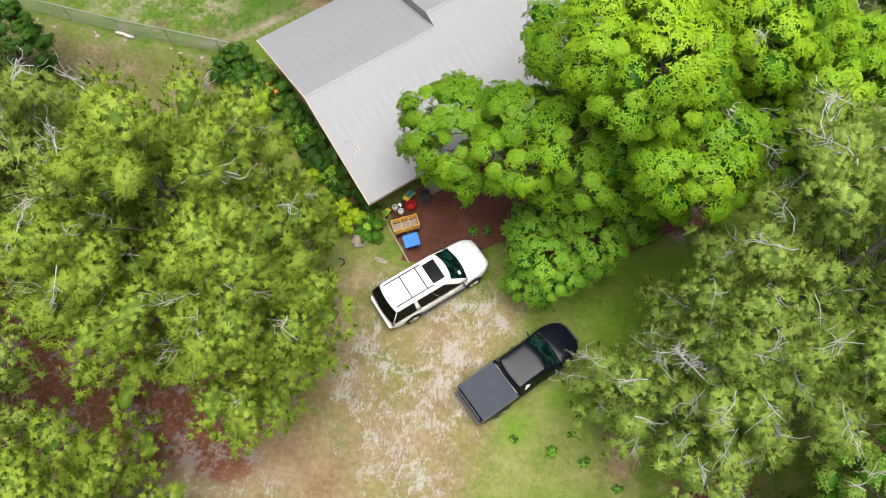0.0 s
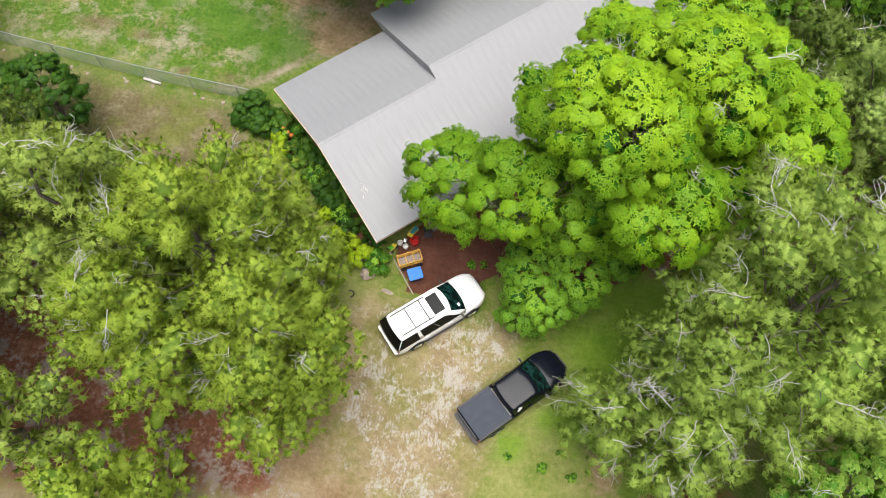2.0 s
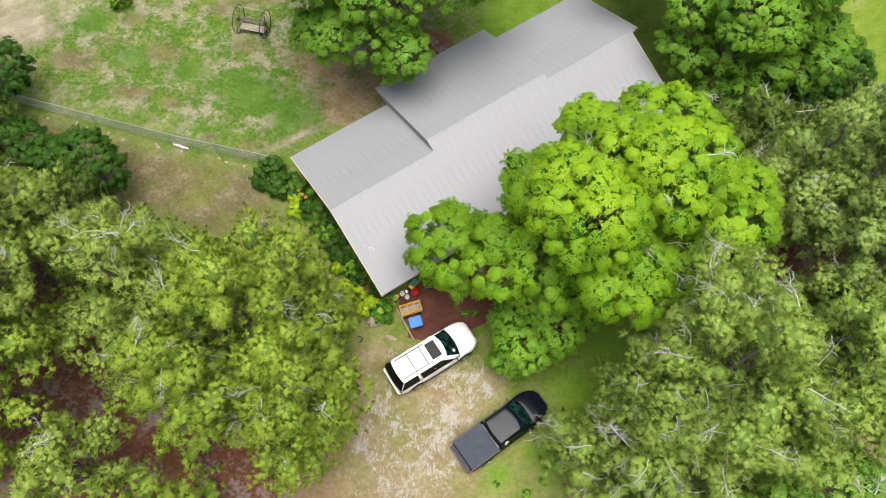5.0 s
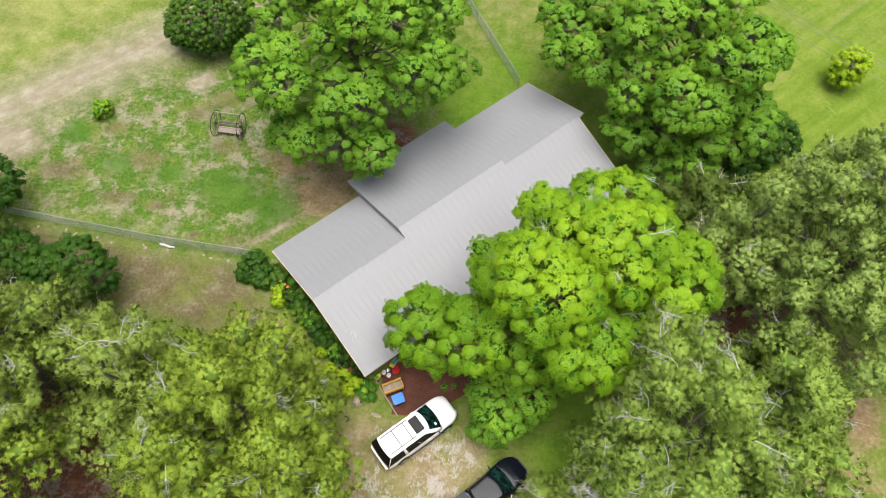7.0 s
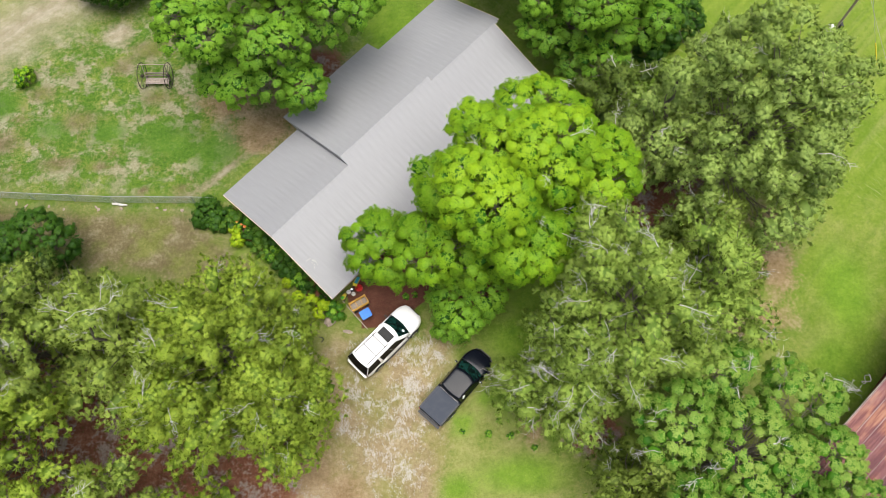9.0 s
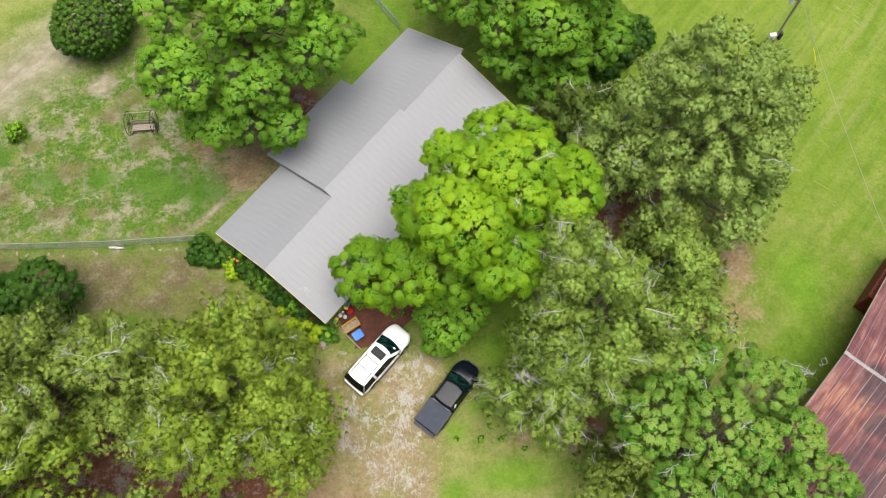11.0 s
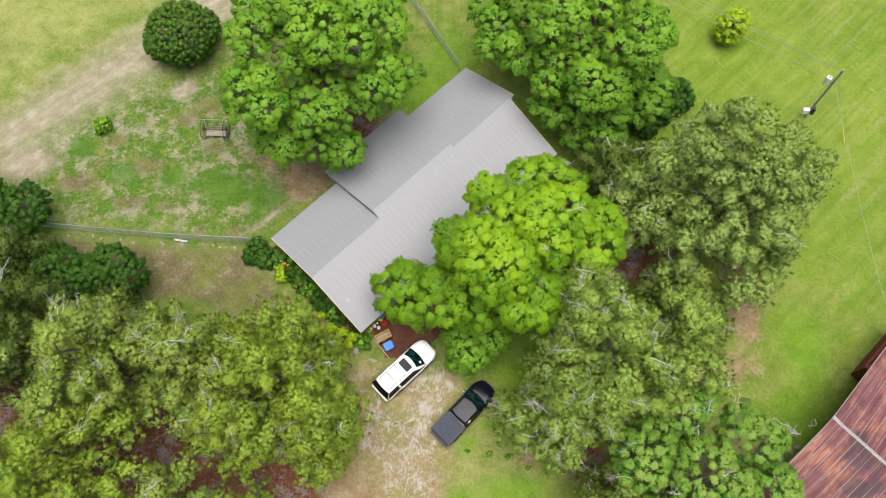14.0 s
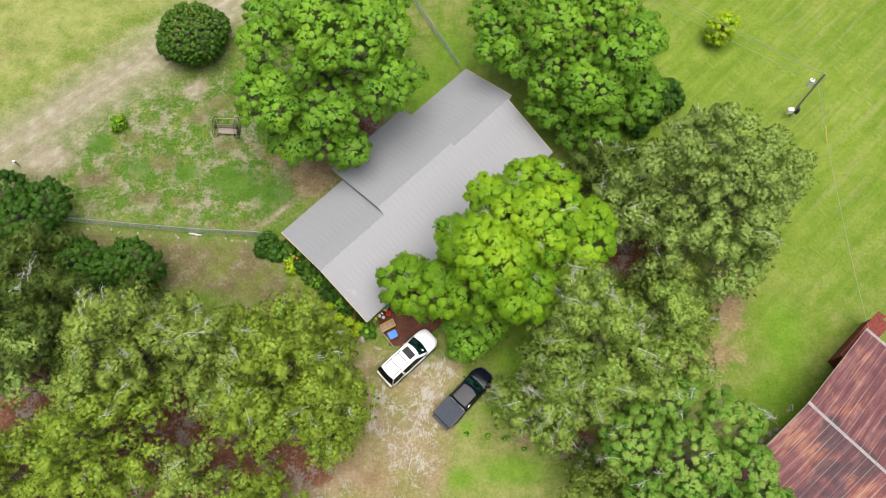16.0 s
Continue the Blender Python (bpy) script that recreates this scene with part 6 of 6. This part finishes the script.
def tub(x, y, r, h, mat, label, name="bucket"):
    """An open bucket with wall thickness, rim and bail."""
    t = thing(name, label, name.split("_")[-1], at=pose(x, y, 0))
    prof = [(0.0, 0.01), (r * 0.8, 0.01), (r, h), (r + 0.02, h), (r + 0.02, h - 0.03), (r - 0.015, h - 0.03), (r * 0.78, 0.03), (0.0, 0.03)]
    bm = bmesh.new()
    rings = [[bm.verts.new((q * math.cos(a), q * math.sin(a), z)) for q, z in prof[1:-1]] for a in np.linspace(0, 2 * math.pi, 25)[:-1]]
    for k in range(24):
        a, b = rings[k], rings[(k + 1) % 24]
        for i in range(len(a) - 1):
            bm.faces.new((a[i], b[i], b[i + 1], a[i + 1]))
    bm.faces.new([q[0] for q in rings][::-1]), bm.faces.new([q[-1] for q in rings])
    bmesh.ops.recalc_face_normals(bm, faces=bm.faces)
    part("body", bm, mat, t)
    part("bail", rod([((r + 0.02) * math.cos(a), 0.02, h - 0.02 + 0.10 * math.sin(a)) for a in np.linspace(0, math.pi, 9)], 0.008), M_CHROME, t)
    return t


tub(-4.4, 15.65, 0.24, 0.4, M_TOY_RED, "red plastic tub standing on the patio")
tub(-5.15, 15.45, 0.13, 0.28, M_GUTTER, "small white plastic bucket by the wall")
tub(-4.92, 15.6, 0.12, 0.26, M_CHROME, "small grey metal bucket by the wall")
tub(-4.82, 15.3, 0.13, 0.25, M_GUTTER, "small white plastic bucket by the wall")
toy = thing("toy_car", "yellow and green plastic ride-on toy by the wall", "toy", at=pose(-5.5, 15.15, 0, 0, 0, 60) @ Matrix.Diagonal((0.9, 0.9, 0.9, 1)))
part("body", box(bmesh.new(), -0.28, 0.28, -0.14, 0.14, 0.12, 0.30, 0.05), M_TOY_YELLOW, toy)
part("seat", box(bmesh.new(), -0.24, 0.02, -0.12, 0.12, 0.30, 0.38, 0.04), M_TOY_GREEN, toy)
part("backrest", box(bmesh.new(), -0.28, -0.22, -0.13, 0.13, 0.30, 0.55, 0.02), M_TOY_GREEN, toy)
part("handlebar", rod([(0.2, -0.15, 0.5), (0.16, 0, 0.46), (0.2, 0.15, 0.5)], 0.018), M_PLASTIC, toy)
for x in (-0.2, 0.2):
    for y in (-0.17, 0.17):
        part("wheel", disc(x, y, 0.11, 0.11, 0.06, 16, 0.012), M_PLASTIC, toy)
toy = thing("toy_slide", "yellow, teal and red plastic play slide by the wall", "toy", at=pose(-4.55, 16.15, 0, 0, 0, 70) @ Matrix.Diagonal((0.85, 0.85, 0.9, 1)))
part("slide", box(bmesh.new(), -0.35, 0.35, -0.16, 0.16, -0.03, 0.03, 0.02, Matrix.Translation((0, 0, 0.42)) @ Matrix.Rotation(radians(28), 4, "Y")), M_TOY_TEAL, toy)
for y in (-0.17, 0.17):
    part("side", box(bmesh.new(), -0.36, 0.36, y - 0.02, y + 0.02, -0.02, 0.1, 0.01, Matrix.Translation((0, 0, 0.42)) @ Matrix.Rotation(radians(28), 4, "Y")), M_TOY_YELLOW, toy)
    part("leg", box(bmesh.new(), -0.34, -0.28, y - 0.03, y + 0.03, 0.0, 0.62, 0.01), M_TOY_RED, toy)
part("platform", box(bmesh.new(), -0.5, -0.26, -0.18, 0.18, 0.58, 0.64, 0.02), M_TOY_YELLOW, toy)
part("foot", box(bmesh.new(), 0.26, 0.42, -0.16, 0.16, 0.0, 0.26, 0.02), M_TOY_TEAL, toy)
chair = thing("folding_chair", "dark folded garden chair leaning by the patio door", "chair", at=pose(-3.75, 16.1, 0, 0, 0, 20))
part("seat", box(bmesh.new(), -0.22, 0.22, -0.2, 0.2, 0.40, 0.43, 0.01), M_PLASTIC, chair)
part("backrest", box(bmesh.new(), -0.22, 0.22, 0.18, 0.21, 0.45, 0.85, 0.01), M_PLASTIC, chair)
for x in (-0.21, 0.21):
    part("leg", rod([(x, -0.2, 0), (x, 0.2, 0.86)], 0.014), M_CHROME, chair)
    part("leg", rod([(x, 0.22, 0), (x, -0.2, 0.44)], 0.014), M_CHROME, chair)
stoop = tagged(part("stoop", box(bmesh.new(), -0.6, 0.6, -0.4, 0.4, -0.05, 0.17, 0.02), M_CONCRETE, None), "grey concrete door step against the house", "step")
stoop.matrix_basis = pose(-3.35, 17.15, 0, 0, 0, 42.9)
board = tagged(part("edging_board", box(bmesh.new(), -1.35, 1.35, -0.035, 0.035, -0.03, 0.07, 0.01), M_WOOD, None), "weathered timber edging along the patio", "edging")
board.matrix_basis = pose(-4.78, 13.85, 0, 0, 0, -52)

# ---- wheel bench ----
M_IRON = plain_material("dark_iron", (0.05, 0.04, 0.035), 0.7, 0.4)
bench = thing("wagon_wheel_bench", "grey timber bench between two spoked wagon wheels on the lawn", "bench", at=pose(-19.45, 33.5, 0, 0, 0, -4))
for x in (-1.0, 1.0):
    w = part("wheel", rod([(x, 0.98 * math.cos(a), 0.98 + 0.98 * math.sin(a)) for a in np.linspace(0, 2 * math.pi, 37)], 0.03, 6), M_IRON, bench, "dark spoked wagon wheel")
    part("hub", rod([(x - 0.12, 0, 0.98), (x + 0.12, 0, 0.98)], 0.09, 10), M_IRON, w)
    for k in range(10):
        a = 2 * math.pi * k / 10
        part("spoke", rod([(x, 0.07 * math.cos(a), 0.98 + 0.07 * math.sin(a)), (x, 0.97 * math.cos(a), 0.98 + 0.97 * math.sin(a))], 0.016, 5), M_IRON, w)
for k in range(4):
    y = -0.38 + k * 0.14
    part("seat_slat", box(bmesh.new(), -0.92, 0.92, y, y + 0.125, 0.44, 0.48, 0.01), M_WOOD, bench)
for k in range(2):
    part("back_slat", box(bmesh.new(), -0.92, 0.92, 0.2 + 0.05 * k, 0.235 + 0.05 * k, 0.6 + 0.24 * k, 0.78 + 0.24 * k, 0.01), M_WOOD, bench)
part("top_rail", rod([(-1.15, 0.5, 1.75), (1.15, 0.5, 1.75)], 0.035), M_WOOD, bench)
for x in (-0.85, 0.85):
    part("leg", box(bmesh.new(), x - 0.04, x + 0.04, -0.36, -0.28, 0.0, 0.44, 0.01), M_WOOD, bench)
    part("leg", box(bmesh.new(), x - 0.04, x + 0.04, 0.14, 0.22, 0.0, 1.0, 0.01), M_WOOD, bench)
    part("brace", rod([(x, 0.2, 0.9), (x, 0.5, 1.75)], 0.025), M_WOOD, bench)

# ---- utility pole, wires, posts ----
pole = thing("utility_pole", "grey wooden utility pole with white transformer and meter box", "pole", at=pose(32.9, 33.8, 0))
part("shaft", rod([(0, 0, -0.3), (0.02, 0.01, 3.0), (0.03, 0.02, 5.0), (0.04, 0.02, 7.2)], 0.095, 10), M_WOOD, pole)
tr = part("transformer", rod([(-0.42, 0.22, 5.0), (-0.42, 0.22, 5.9)], 0.21, 16), M_GUTTER, pole, "white transformer drum")
part("bushing", rod([(-0.42, 0.22, 5.9), (-0.42, 0.22, 6.15)], 0.05, 8), M_ZINC, tr)
part("bracket", box(bmesh.new(), -0.25, 0.02, 0.05, 0.2, 5.4, 5.52, 0.01), M_ZINC, pole)
part("meter_box", box(bmesh.new(), -0.66, -0.1, -0.17, 0.17, 0.75, 1.35, 0.03), M_GUTTER, pole, "white meter box")
part("breaker_box", box(bmesh.new(), 0.13, 0.36, -0.22, 0.22, 0.7, 1.5, 0.02), M_PLASTIC, pole, "dark breaker box")
part("guy_wire", rod([(0.04, 0.0, 6.4), (2.7, -2.6, 0.5)], 0.012, 5), M_GALV, pole)
part("guy_guard", rod([(2.15, -2.08, 1.75), (2.92, -2.82, 0.02)], 0.045, 8), M_TOY_YELLOW, pole, "yellow guy-wire guard")
for k, (dx, dz) in enumerate(((0.0, 7.1), (0.35, 6.7), (0.1, 5.8))):
    pts = []
    for i in range(13):
        s = i / 12
        pts.append((dx + (-31 - 2 * k) * s, 24.5 * s + 0.6 * k * s, dz + 0.6 * s - 4 * 1.1 * s * (1 - s)))
    part("wire", rod(pts, 0.014, 4), M_ZINC, pole)
pts = [(0.6 * s, -21.5 * s, 5.8 - 1.1 * s - 4 * 0.5 * s * (1 - s)) for s in np.linspace(0, 1, 11)]
part("barn_wire", rod(pts, 0.012, 4), M_ZINC, pole)
post = thing("marker_post", "short dark post with a pale cap by the sand track", "post", at=pose(-38.7, 30.5, 0))
part("shaft", box(bmesh.new(), -0.06, 0.06, -0.06, 0.06, -0.1, 1.0, 0.01), M_WOOD, post)
part("cap", box(bmesh.new(), -0.12, 0.12, -0.09, 0.09, 1.0, 1.12, 0.02), M_GUTTER, post)
for k, (x, y) in enumerate(((27.0, 5.3), (25.6, 4.4), (26.4, 5.0))):
    stone(x, y, 0.25, 0.18, 0.2, 40 * k, M_ZINC, "pale rounded lump of scrap beside the barn", "scrap", 60 + k)

# ---- weeds ----
for k, (x, y, r) in enumerate(((3.7, 5.25, 0.26), (5.1, 5.0, 0.28), (2.0, 5.5, 0.16), (4.4, 6.1, 0.14), (6.6, 4.2, 0.2), (-1.2, 14.9, 0.25), (-0.6, 15.0, 0.2), (2.6, 12.1, 0.18))):
    tree(120 + k, (x, y, 0), [(x, y, 0.06, r * 0.8, 0.12)], M_PECAN, "dark green weed in the lawn", "weed", "weed", gap=0.13, radius=0.11, count=30, length=0.07, width=0.035, trunk=0.008, low=-0.2, group="weeds")

# ---- litter blown onto the roof ----
rng = np.random.default_rng(31)
for u, v, count in ((0.8, 2.4, 8), (6.3, 10.3, 2), (6.7, 7.6, 2)):
    z = Z_EAVE + SLOPE * (v if v < R1 else 2 * R1 - v)
    lines = []
    for k in range(count):
        a, c = rng.uniform(0, 6.28), Vector((rng.normal() * 0.16, rng.normal() * 0.2, 0.02))
        lift = SLOPE * (1 if v < R1 else -1)
        d = Vector((math.cos(a), math.sin(a), lift * math.sin(a))) * rng.uniform(0.08, 0.2)
        c.z += lift * c.y
        lines.append(([c - d, c + Vector((0, 0, 0.015)), c + d], [0.008, 0.012, 0.007]))
    litter = new("twig_litter", tubes_mesh("twig_litter", lines, M_TWIG, 4))
    litter.matrix_basis = HOUSE @ Matrix.Translation((u, v, z))
    tagged(litter, "few dry twigs fallen on the metal roof", "twigs", kind="stuff")
